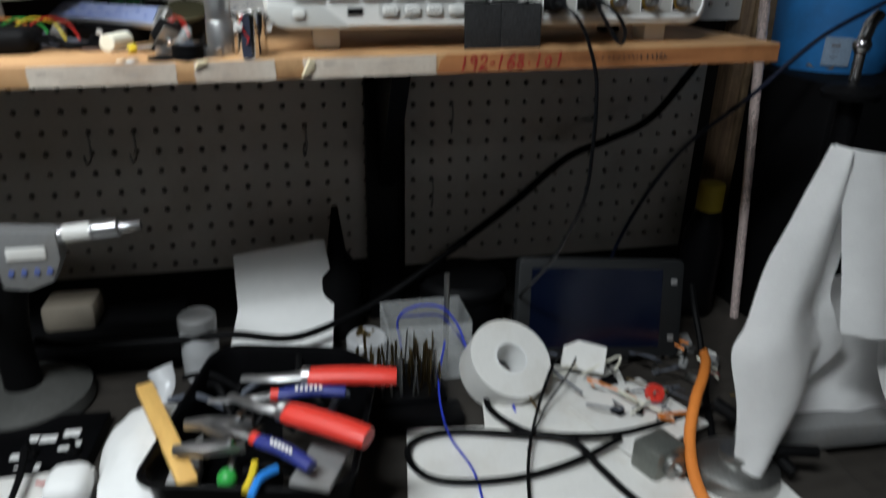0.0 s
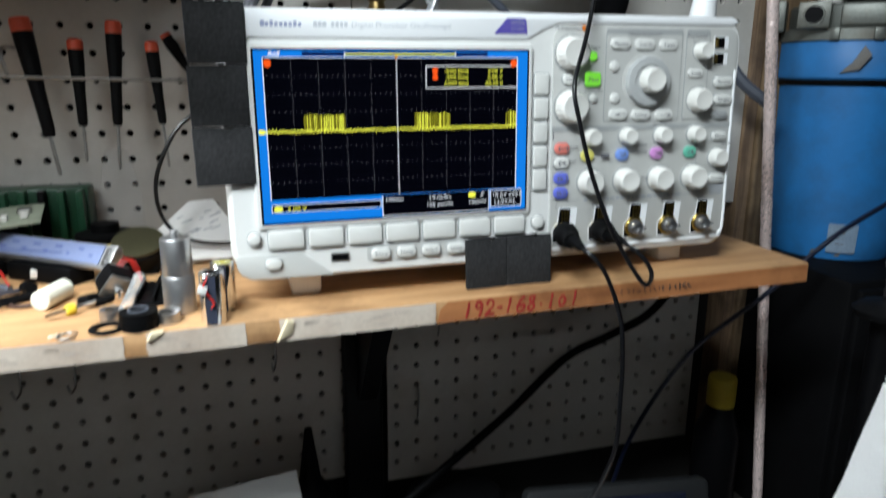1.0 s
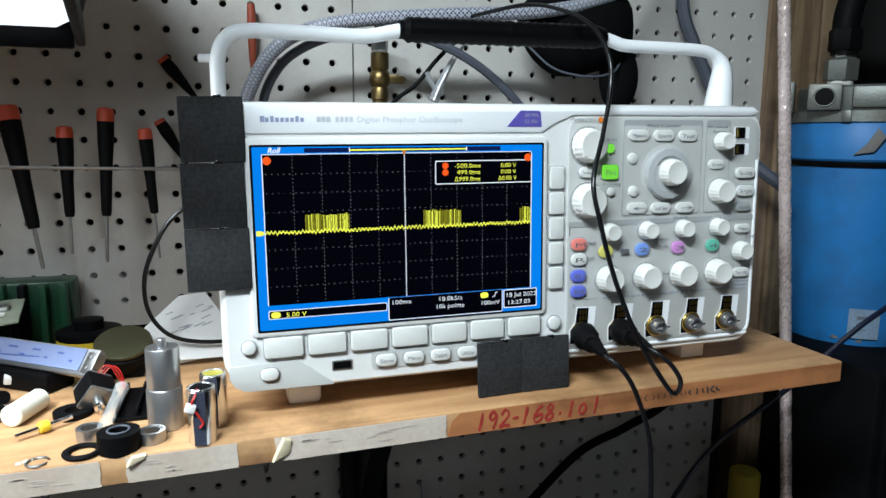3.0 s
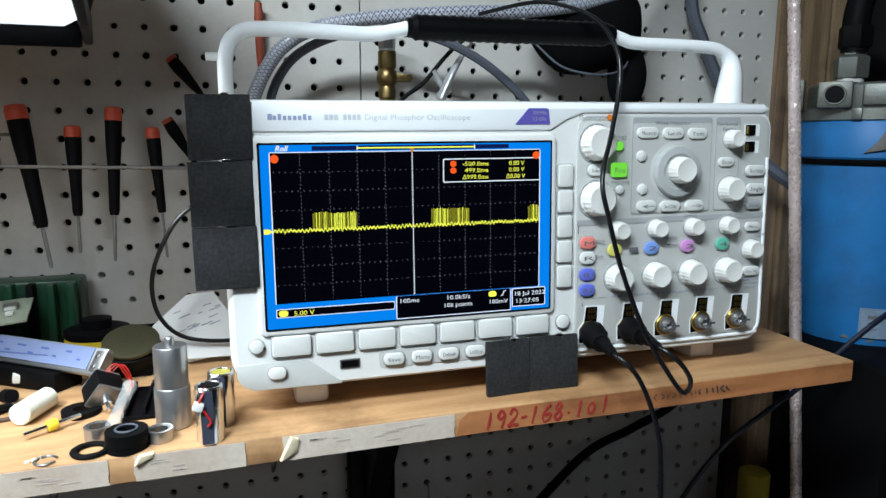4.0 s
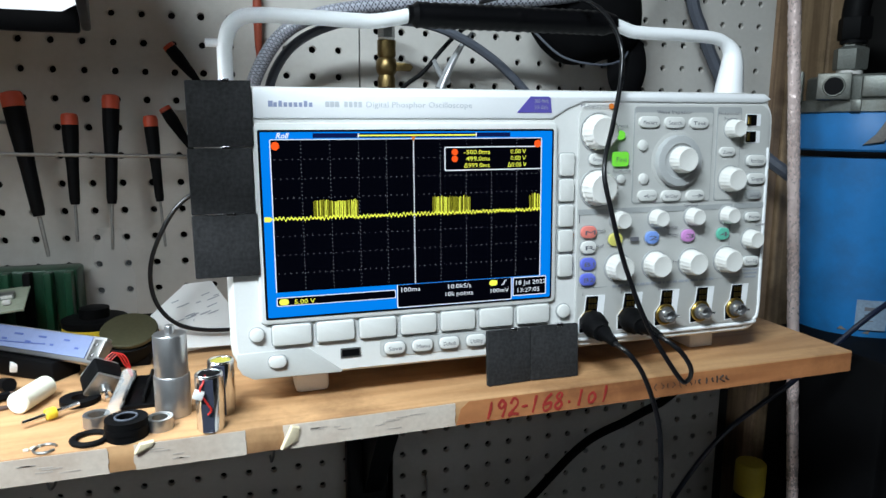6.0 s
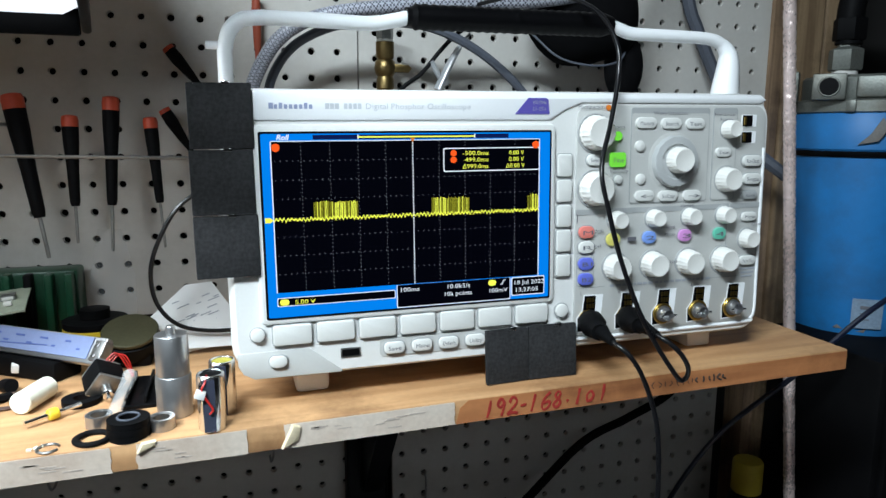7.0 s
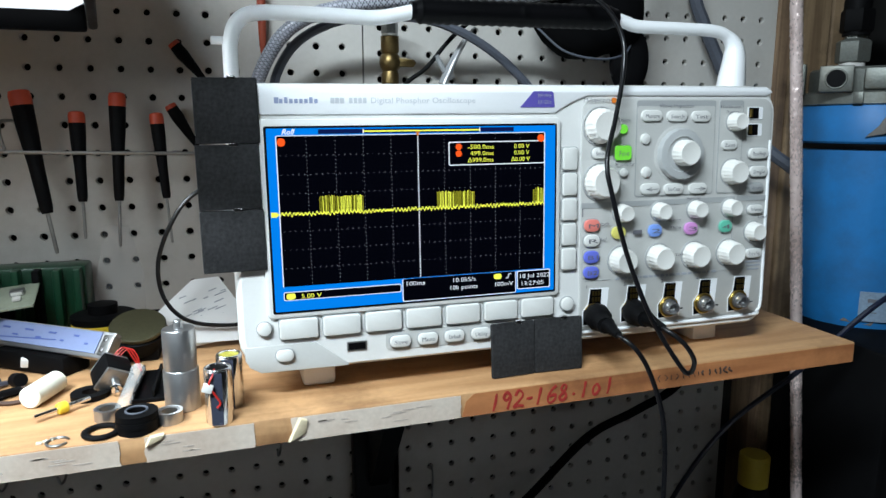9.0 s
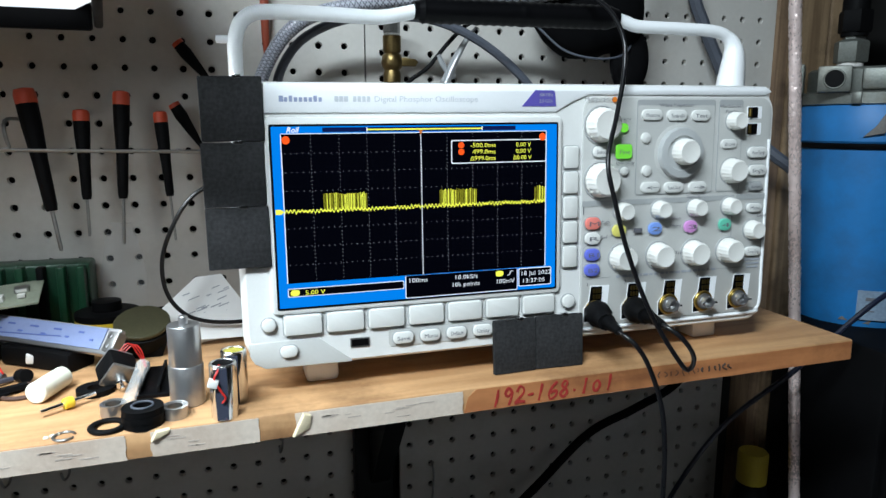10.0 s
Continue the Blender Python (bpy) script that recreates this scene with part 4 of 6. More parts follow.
for x, z, tilt in ((0.124, 1.622, -38), (0.118, 1.567, -30)):
    t = thing("hanging_tool", pose(x, -0.02, z, 0, tilt, 0), "thin black tool hanging aslant on the pegboard", "tool", "slanting tools")
    part("grip", lathe([(0.002, -0.045), (0.004, -0.03), (0.0058, -0.012), (0.0052, -0.002), (0, 0)], 16), RUBBER, t)
    part("cap", lathe([(0.0054, -0.003), (0.005, 0.0005), (0, 0.0012)], 14), ORANGE_GRIP, t)
t = thing("tool_rail", pose(0, 0, 0), "bent steel wire rail holding screwdrivers on the pegboard", "rail")
part("front_wire", tube([(-0.012, 0.006, 1.553), (-0.012, -0.05, 1.551), (-0.009, -0.055, 1.53), (0.0, -0.055, 1.527), (0.19, -0.055, 1.524), (0.195, -0.04, 1.524), (0.195, 0.006, 1.524)], 0.0016, 8, 5), DULL_STEEL, t)
for x in (0.016, 0.058, 0.092, 0.121):
    part("cross_wire", tube([(x, 0.006, 1.5245), (x, -0.055, 1.5265)], 0.0013, 6, smooth=False), STEEL, t)
t = thing("orange_tool", pose(0.203, -0.012, 1.63), "orange handled tool hung behind the hose", "tool")
part("grip", lathe([(0.002, -0.02), (0.0035, 0), (0.0042, 0.03), (0.0035, 0.045), (0, 0.046)], 16), mat("dark_orange_grip", (0.28, 0.05, 0.02), 0.55), t)


def braided(name, pts, r, label, n=20):
    """A clear hose with a braid of crossing strands: two materials in a chequer."""
    bm = tube(pts, r, n, 44)
    for i, f in enumerate(bm.faces):
        ring, j = divmod(i, n)
        f.material_index = 1 if ((j + ring) % 4 < 1 or (j - ring) % 4 < 1) else 0
    return tagged(finish(name, bm, [BRAID_L, BRAID_D]), label, "hose")


braided("braided_hose", [(0.18, -0.058, 1.50), (0.190, -0.058, 1.565), (0.199, -0.06, 1.597), (0.219, -0.062, 1.628), (0.25, -0.066, 1.647), (0.30, -0.072, 1.657), (0.37, -0.08, 1.6635), (0.45, -0.085, 1.669), (0.51, -0.085, 1.68), (0.555, -0.08, 1.70), (0.60, -0.07, 1.75)],
        0.0062, "clear braided air hose looped behind the oscilloscope")
lead("grey_hose", [(0.205, -0.045, 1.50), (0.208, -0.045, 1.57), (0.215, -0.045, 1.60), (0.235, -0.045, 1.626), (0.27, -0.05, 1.643), (0.31, -0.055, 1.648), (0.35, -0.065, 1.645), (0.382, -0.07, 1.634), (0.416, -0.07, 1.615), (0.448, -0.07, 1.588), (0.47, -0.07, 1.56)],
     0.0042, GREY_HOSE, "grey plastic air hose behind the oscilloscope", "hose")
lead("thin_lead", [(0.40, -0.10, 1.652), (0.388, -0.055, 1.642), (0.372, -0.05, 1.626), (0.352, -0.05, 1.603), (0.332, -0.05, 1.588), (0.31, -0.05, 1.56)], 0.0021, RUBBER, "thin black cord hanging behind the oscilloscope", "cable")
lead("loop_lead", [(0.20, -0.13, 1.52), (0.165, -0.12, 1.507), (0.136, -0.12, 1.492), (0.119, -0.12, 1.468), (0.109, -0.12, 1.439), (0.112, -0.12, 1.41), (0.13, -0.12, 1.39), (0.165, -0.12, 1.384), (0.20, -0.12, 1.39)], 0.0018, CABLE, "black cord looping beside the oscilloscope", "cable")
v = thing("brass_valve", pose(0.319, -0.04, 1.60), "old brass ball valve hanging on the pegboard", "valve")
part("body", lathe([(0.0075, -0.06), (0.0075, -0.012), (0.0085, -0.011), (0.0085, -0.003), (0.0075, 0), (0.0095, 0.003), (0.0105, 0.008), (0.0095, 0.014), (0.0075, 0.016), (0.0088, 0.018), (0.0088, 0.032)], 18), BRASS, v)
part("hex_nut", lathe([(0.0078, 0.034), (0.0082, 0.036), (0.0082, 0.043), (0.0078, 0.045)], 6), DULL_STEEL, v)
part("stem", lathe([(0.005, 0.03), (0.005, 0.06), (0, 0.06)], 12), RUBBER, v)
part("seal_ring", ringshape(0.0068, 0.0012, m=pose(0, 0, 0.0335)), WHITE_PL, v)
part("lever", slab([(0.007, 0.004), (0.022, 0.004), (0.025, 0.008), (0.022, 0.011), (0.007, 0.012)], 0.004, 0.0008, pose(0, -0.006, 0)), BRASS, v)
a = thing("clip_tool", pose(0.375, -0.05, 1.60), "clear plastic spring clip hanging on the pegboard", "clip")
part("jaw", tube([(-0.006, 0, -0.012), (0.004, 0, 0.010), (0.016, 0, 0.03), (0.026, 0, 0.042)], lambda s: 0.0062 - 0.0045 * s, 10, 6, flat=0.8), CLIP, a)
part("spring_arm", tube([(0.0, 0, -0.006), (-0.008, 0, 0.006), (-0.013, 0, 0.015)], 0.0028, 8), CLIP, a)
part("pivot", lathe([(0.004, -0.004), (0.004, 0.004), (0, 0.004)], 12, m=pose(0, 0, -0.004, 90, 0, 0)), DULL_STEEL, a)
h = thing("cloth_cap", pose(0.52, -0.055, 1.665), "black cloth cap hanging on the pegboard", "cap")
bm = bmesh.new()
bmesh.ops.create_uvsphere(bm, u_segments=32, v_segments=18, radius=1)
for q in bm.verts:
    k = 1 + 0.05 * math.sin(5 * q.co.x + 3 * q.co.z) + 0.04 * noise.noise(q.co * 3)
    q.co = Vector((q.co.x * 0.062 * k, q.co.y * 0.035, q.co.z * 0.05 * k))
HAT = mat("black_hat_cloth", (0.004, 0.004, 0.0045), 0.9, scale=120, var=0.3, bump=0.4, spec=0.05)
part("crown", bm, HAT, h)
bm = tube([(-0.058, -0.005, -0.022), (-0.035, -0.02, -0.045), (0.0, -0.026, -0.052), (0.03, -0.02, -0.046), (0.048, -0.005, -0.03)], 0.0011, 8, 8)
part("brim_edge", bm, GREY_HOSE, h)
bm = bmesh.new()
bmesh.ops.create_uvsphere(bm, u_segments=20, v_segments=12, radius=1)
for q in bm.verts:
    q.co = Vector((0.048 + q.co.x * 0.022, q.co.y * 0.012, -0.05 + q.co.z * 0.035))
part("flap", bm, HAT, h)
lead("grey_strap", [(0.655, -0.02, 1.80), (0.665, -0.02, 1.70), (0.68, -0.022, 1.66), (0.70, -0.025, 1.62), (0.722, -0.03, 1.58), (0.745, -0.05, 1.53), (0.775, -0.07, 1.50)], 0.007, GREY_HOSE, "grey webbing strap hanging over the pegboard", "strap")


def hook(x, z, drop=0.045):
    t = thing("peg_hook", pose(x, 0, z), "small steel wire hook in the pegboard", "hook", "hooks in the pegboard")
    part("wire", tube([(0, 0.006, 0), (0, -0.006, 0.001), (0.001, -0.008, -0.01), (0, -0.008, -drop), (-0.003, -0.016, -drop - 0.004), (-0.004, -0.022, -drop + 0.006)], 0.0012, 6, 5), DULL_STEEL, t)


for x, z in ((-0.0508, 1.2444), (0.0, 1.2444), (0.2032, 1.2444), (0.3938, 1.2674), (0.3684, 1.1658)):
    hook(x, z, 0.03)

# lamp head
l = thing("bench_lamp", pose(0.0, -0.15, 1.632), "black rectangular bench lamp head with white diffuser", "lamp")
# Housing's unseen upper part is made tall to block light from the left pegboard.
part("housing", slab([(-0.36, -0.225), (0.118, -0.225), (0.104, -0.10), (0.082, 0.0), (0.070, 0.004), (-0.36, 0.0)], 0.15, m=pose(0, 0, 0, -90, 0, 0) @ pose(0, -0.15, 0)), GLOSS_BLACK, l, smooth=False)
part("diffuser", slab([(-0.34, -0.215), (0.106, -0.215), (0.092, -0.06), (0.068, -0.007), (-0.34, -0.007)], 0.004, m=pose(0, 0, -0.003, -90, 0, 0) @ pose(0, -0.002, 0)), DIFFUSER, l, "white lit diffuser")
part("rear_lip", box(0.43, 0.006, 0.022, (-0.138, 0.002, -0.007), 0.002), GLOSS_BLACK, l)
part("end_lip", box(0.006, 0.235, 0.020, (0.099, -0.112, -0.006), 0.002, turn=pose(0, 0, 0, 0, 0, 9)), GLOSS_BLACK, l)
part("arm", tube([(-0.12, 0.0, 0.03), (-0.25, 0.05, 0.12), (-0.3, 0.12, 0.3)], 0.008, 10), GLOSS_BLACK, l)

# ---- things on the shelf ----
c = thing("steel_cylinder", pose(0.1320, -0.2450, SZ(0.132)), "stepped machined steel cylinder standing on the shelf", "cylinder")
part("lower_body", lathe([(0.0, 0), (0.0106, 0), (0.0112, 0.0006), (0.0112, 0.0268), (0.0107, 0.0275)], 48), STEEL, c)
part("upper_body", lathe([(0.0104, 0.0275), (0.0104, 0.0535), (0.0099, 0.0543), (0.0, 0.0543)], 48), STEEL, c)
part("tip", lathe([(0.0030, 0.0543), (0.0030, 0.0590), (0.0024, 0.0598), (0, 0.0598)], 20), STEEL, c)


def battery(x, y, tagcolour, label):
    b = thing("battery_cell", pose(x, y, SZ(x)), label, "battery", "batteries on the shelf")
    part("can", lathe([(0, 0), (0.0078, 0), (0.0084, 0.0008), (0.0084, 0.0345), (0.0078, 0.0352)], 32), CHROME, b, "shiny foil wrap")
    part("sleeve_stripe", slab([(-0.0035, 0.001), (0.0035, 0.001), (0.0035, 0.034), (-0.0035, 0.034)], 0.0008, m=pose(-0.001, -0.0088, 0)), SHRINK, b)
    part("top_rim", ringshape(0.0074, 0.0009, m=pose(0, 0, 0.0352)), CHROME, b)
    part("top_disc", lathe([(0.0066, 0.0345), (0.0064, 0.0352), (0, 0.0354)], 24), tagcolour, b)
    return b


b = battery(0.156, -0.276, RUBBER, "shiny wrapped battery with red wires and white plug")
part("red_lead", tube([(-0.002, -0.003, 0.0352), (-0.003, -0.009, 0.033), (-0.005, -0.0105, 0.028), (-0.001, -0.0105, 0.02), (0.001, -0.0105, 0.016), (-0.001, -0.0105, 0.013)], 0.0007, 6), RED_WIRE, b)
part("plug", box(0.006, 0.004, 0.005, (-0.006, -0.010, 0.026), 0.0005, turn=pose(0, 0, 0, 0, 20, 0)), WHITE_PL, b)
battery(0.1625, -0.252, mat("yellow_film", (0.38, 0.34, 0.05), 0.35), "shiny wrapped battery with olive top tape")


def flat_ring(name, x, y, R, r, h, material, label, cat, z=0.0, tilt=0.0):
    return tagged(finish(name, ringshape(R, r, h, 36), material, m=pose(x, y, SZ(x) + h / 2 + z, tilt, 0, 0)), label, cat)


s2 = thing("shaft_seal", pose(0.1075, -0.272, SZ(0.1075)), "stacked black rubber shaft seals on the shelf edge", "seal")
for i, (R, r, h) in enumerate(((0.0088, 0.0032, 0.004), (0.0095, 0.003, 0.0035), (0.0088, 0.0034, 0.004))):
    part("seal_ring", ringshape(R, r, h, 36, m=pose(0, 0, 0.002 + i * 0.004)), RUBBER, s2)
part("inner_lip", ringshape(0.0062, 0.0007, m=pose(0, 0, 0.0125)), GREY_HOSE, s2)
tagged(finish("rubber_ring", ringshape(0.0092, 0.0022, None, 36, 10, m=Matrix.Diagonal((1, 1, 0.7, 1))), RUBBER, m=pose(0.087, -0.272, SZ(0.087) + 0.0016)), "flat black rubber ring lying on the shelf", "ring")
for x, y in ((0.1255, -0.266), (0.087, -0.249)):
    bt = thing("ball_bearing", pose(x, y, SZ(x) + 0.0038), "small bright steel ball bearing lying on the shelf", "bearing", "bearings on the shelf")
    part("outer_race", ringshape(0.0072, 0.0008, 0.0076, 32), STEEL, bt)
    part("inner_race", ringshape(0.0056, 0.0007, 0.0068, 28), DULL_STEEL, bt)
tagged(finish("snap_ring", tube([(0.006 * math.cos(a), 0.006 * math.sin(a), 0) for a in [0.4 + 5.4 * i / 20 for i in range(21)]], 0.0008, 6, 2), DULL_STEEL, m=pose(0.064, -0.277, SZ(0.064) + 0.0008)), "open steel snap ring lying on the shelf", "ring")
for i in range(3):
    tagged(finish("crumb", box(0.003, 0.002, 0.0015, (0, 0, 0.0007), 0.0005), IVORY, m=pose(0.054 + 0.003 * i, -0.276 + 0.002 * i, SZ(0.056), 0, 0, 40 * i)), "tiny pale crumb of foam on the shelf", "crumb", "crumbs")
tagged(finish("foam_roll", lathe([(0, -0.0165), (0.0066, -0.0165), (0.0074, -0.0155), (0.0074, 0.0155), (0.0066, 0.0165), (0, 0.0165)], 24), IVORY, m=pose(0.0395, -0.2, SZ(0.0395) + 0.0076, 90, 0, -18)), "ivory foam cylinder lying on the shelf", "roll")
r_ = thing("motor_shaft", pose(0.043, -0.242, SZ(0.043) + 0.004, 0, 0, 38), "thin steel shaft with a yellow collar", "shaft")
part("shaft", lathe([(0, 0), (0.0014, 0.0004), (0.0016, 0.036), (0, 0.036)], 14, m=pose(0, 0, 0, 0, 88, 0)), CHROME, r_)
part("collar", lathe([(0.0034, 0.015), (0.0038, 0.016), (0.0038, 0.020), (0.0034, 0.021)], 18, m=pose(0, 0, 0, 0, 88, 0)), YELLOW, r_)
tagged(finish("black_washer", ringshape(0.009, 0.0035, 0.004, 32), RUBBER, m=pose(0.069, -0.205, SZ(0.069) + 0.002)), "thick black washer lying on the shelf", "washer")
mo = thing("stepper_motor", pose(0.082, -0.196, SZ(0.082) + 0.0115, 25, 28, 30), "small square stepper motor with wires and flange", "motor")
part("body", box(0.020, 0.016, 0.020, (0, 0.002, 0), 0.002), RUBBER, mo)
part("face_plate", box(0.020, 0.003, 0.020, (0, -0.0075, 0), 0.0015), DULL_STEEL, mo)
part("back_plate", box(0.019, 0.003, 0.019, (0, 0.0105, 0), 0.0015), STEEL, mo)
part("coupler", lathe([(0.0042, 0), (0.0042, 0.008), (0.0034, 0.009), (0.0015, 0.009), (0.0015, 0.013), (0, 0.013)], 18, m=pose(0, -0.008, 0, 90, 0, 0)), CHROME, mo)
for dx in (-0.002, 0.0, 0.002):
    part("wire", tube([(dx, 0.01, 0.008), (0.004 + dx, 0.012, 0.016), (0.012, 0.008, 0.013 + dx), (0.022, 0.002, 0.004)], 0.0005, 6), RED_WIRE, mo)
tagged(finish("clear_tube", lathe([(0.003, 0), (0.0042, 0.001), (0.0042, 0.05), (0.0048, 0.051), (0.0048, 0.054), (0, 0.054)], 20), CLEAR, m=pose(0.095, -0.252, SZ(0.095) + 0.005, -80, 0, -5)), "clear plastic tube lying across the shelf", "tube")
sq = thing("plastic_bracket", pose(0.112, -0.2, SZ(0.112)), "flat black plastic bracket with ribs on the shelf", "bracket")
part("base", box(0.03, 0.06, 0.003, (0, 0, 0.0015), 0.0008), GLOSS_BLACK, sq)
for dx in (-0.012, 0.0, 0.012):
    part("rib", box(0.002, 0.056, 0.005, (dx, 0, 0.0055), 0.0005), RUBBER, sq)
dk = thing("loudspeaker", pose(0.092, -0.124, SZ(0.092) + 0.003), "dull metal disc on a black round loudspeaker", "loudspeaker")
part("frame", lathe([(0.016, 0), (0.019, 0.004), (0.021, 0.012), (0.0215, 0.016), (0.019, 0.0175)], 32, m=pose(0, 0, 0.006, 22, 0, 0)), RUBBER, dk)
part("disc", lathe([(0.0, 0), (0.0205, 0), (0.0212, 0.001), (0.0212, 0.003), (0.0205, 0.0038), (0, 0.004)], 40, m=pose(0, -0.0065, 0.0225, 22, 0, 0)), OLIVE, dk, "greenish tarnished metal disc")
part("foot", box(0.03, 0.03, 0.012, (0, 0, 0.003), 0.002), RUBBER, dk)
cal = thing("caliper", pose(0.0785, -0.1700, SZ(0.078) + 0.0235, 38, 0, 143.5), "long steel caliper bar with pale blue label", "caliper")
part("bar", box(0.20, 0.006, 0.021, (0.098, 0, 0), 0.0008), STEEL, cal)
cl = part("label", box(0.185, 0.0008, 0.0165, (0.102, 0.0036, 0.001)), LABEL_BLUE, cal, "pale blue printed strip")
for i in range(12):
    part("print_mark", box(random.uniform(0.003, 0.009), 0.0004, 0.0014, (0.02 + 0.012 * i, 0.0042, 0.004 if i % 2 else -0.001)), BLUE_INK, cl, smooth=False)
part("print_line", box(0.07, 0.0004, 0.0008, (0.085, 0.0042, -0.003), turn=pose(0, 0, 0, 0, 3, 0)), BLUE_INK, cl, smooth=False)
part("end_stop", box(0.010, 0.009, 0.016, (0.002, 0, 0), 0.001), DULL_STEEL, cal)
for z in (-0.004, 0.004):
    part("screw", lathe([(0.0018, 0), (0.0018, 0.0008), (0, 0.001)], 12, m=pose(0.003, 0.0045, z, -90, 0, 0)), CHROME, cal)
tagged(finish("caliper_case", box(0.07, 0.026, 0.016, (0, 0, 0.008), 0.003), RUBBER, m=pose(0.022, -0.128, SZ(0.022), 0, 0, -36)), "black plastic case propping the caliper", "case")
wh = thing("wire_spool", pose(0.056, -0.066, SZ(0.056)), "flat black spool with a yellow label band", "spool")
part("drum", lathe([(0.022, 0), (0.026, 0.001), (0.026, 0.008), (0.0255, 0.0085), (0.0255, 0.0185), (0.026, 0.019), (0.026, 0.024), (0.02, 0.025), (0.012, 0.025), (0.012, 0.033), (0.008, 0.034), (0, 0.034)], 36), RUBBER, wh)
part("label_band", lathe([(0.0258, 0.0088), (0.0258, 0.0182)], 36), YELLOW, wh, "yellow band")
pb = thing("paper_label", pose(0.137, -0.118, SZ(0.137), -42, 0, 0), "white printed paper slip leaning against the oscilloscope", "paper")
pap = part("sheet", slab([(-0.036, 0.030), (-0.006, 0.062), (0.016, 0.064), (0.036, 0.030), (0.032, 0.004), (-0.004, -0.002)], 0.0006, m=pose(0, -0.004, 0.002)), PAPER, pb)
part("second_sheet", slab([(-0.010, 0.0), (0.036, 0.0), (0.040, 0.022), (0.004, 0.030)], 0.0006, m=pose(0, -0.008, 0.001)), PAPER, pb)
for i in range(16):
    part("print_line", box(random.uniform(0.004, 0.012), 0.0003, 0.0008, (random.uniform(-0.014, 0.020), -0.0043, random.uniform(0.026, 0.054)), turn=pose(0, 0, 0, 0, -22, 0)), PALE_INK, pap, smooth=False)
t = thing("circuit_board", pose(-0.05, -0.085, SZ(-0.05) + 0.044, 6, -5, 8), "tan circuit board with parts lying on a heap", "circuit board")
part("board", box(0.12, 0.06, 0.0016), PCB_TAN, t)
for i in range(14):
    part("chip", box(random.uniform(0.004, 0.012), random.uniform(0.004, 0.01), random.uniform(0.002, 0.006), (random.uniform(-0.05, 0.05), random.uniform(-0.024, 0.024), 0.003), 0.0004), random.choice((RUBBER, WHITE_PL, DULL_STEEL)), t)
part("support", box(0.07, 0.03, 0.04, (0, 0.008, -0.0215), 0.004), RUBBER, t)
t = thing("green_box", pose(-0.03, -0.03, SZ(-0.03)), "dark green ribbed plastic rack at the back of the shelf", "box")
part("body", box(0.14, 0.03, 0.064, (0, 0.006, 0.032), 0.003), PCB, t)
random.seed(61)
for i in range(9):
    part("rib", box(0.006, 0.012, random.uniform(0.058, 0.066), (-0.064 + 0.016 * i, -0.014, 0.032), 0.001), PCB if i % 3 else RUBBER, t)
t = thing("plastic_bag", pose(0.065, -0.02, SZ(0.065) + 0.02), "crumpled clear plastic bag against the pegboard", "bag")
bm = bmesh.new()
bmesh.ops.create_grid(bm, x_segments=14, y_segments=18, size=1)
for q in bm.verts:
    u, w = q.co.x, q.co.y
    q.co = Vector((u * 0.02 * (1 - 0.5 * max(0, w)), 0.008 * noise.noise(Vector((u * 2, w * 2, 1))), 0.03 + w * 0.045))
part("film", bm, FILM, t)
for i in range(9):
    x, y = random.uniform(-0.09, -0.01), random.uniform(-0.2, -0.15)
    tagged(finish("cable_scrap", tube([(x, y, SZ(x) + 0.004), (x + 0.02, y + random.uniform(-0.02, 0.02), SZ(x) + 0.012), (x + 0.04, y + random.uniform(-0.02, 0.02), SZ(x) + 0.006), (x + 0.06, y, SZ(x) + 0.004)], random.choice((0.0012, 0.002, 0.003)), 6), random.choice((RUBBER, RUBBER, GREY_HOSE, RUBBER, BRAID_D)), m=None),
           "short piece of cable lying on the shelf", "cable", "cable scraps on the shelf")
tagged(finish("black_pouch", box(0.10, 0.05, 0.022, (-0.075, -0.195, SZ(-0.075) + 0.011), 0.009, 4), RUBBER), "black pouch lying on the shelf", "pouch")
tagged(finish("end_cap", lathe([(0.004, 0), (0.005, 0.001), (0.005, 0.01), (0.0035, 0.01)], 16), RUBBER, m=pose(0.012, -0.165, SZ(0.012) + 0.005, 80, 0, 40)), "small black end cap lying on the shelf", "cap")
tagged(finish("brown_ring", ringshape(0.014, 0.0016, None, 36, 8), mat("brown_rubber", (0.06, 0.03, 0.02), 0.6), m=pose(0.02, -0.19, SZ(0.02) + 0.0016)), "brown rubber ring lying on the shelf", "ring")

# ---- right of the shelf ----
def arc_band(r0, z0, r1, z1, a0, a1, n=10):
    """A thin band bent round an upright axis, from angle a0 to a1."""
    one = bmesh.new()
    cols = []
    for i in range(n + 1):
        a = radians(a0 + (a1 - a0) * i / n)
        cols.append([one.verts.new((r * math.cos(a), r * math.sin(a), z)) for r, z in ((r0 - 0.0015, z0), (r0, z0), (r1, z1), (r1 - 0.0015, z1))])
    for a, b in zip(cols, cols[1:]):
        for j in range(4):
            one.faces.new((a[j], b[j], b[(j + 1) % 4], a[(j + 1) % 4]))
    one.faces.new(cols[0])
    one.faces.new(cols[-1])
    return one


pipe = thing("copper_pipe", pose(0, 0, 0), "tarnished upright copper pipe beside the shelf", "pipe")
random.seed(8)
bm = tube([(0.68 + (2.05 - z) * 0.109, -0.111, z) for z in [2.05 - 1.08 * i / 16 for i in range(17)]], 0.0061, 22, 44)
for q in bm.verts:
    axis = Vector((0.68 + (2.05 - q.co.z) * 0.109, -0.111, q.co.z))
    q.co = axis + (q.co - axis) * (1 + 0.10 * noise.noise(q.co * 330) + 0.06 * noise.noise(q.co * 130))
part("pipe", bm, COPPER, pipe)
FX, FY = 0.913, -0.045
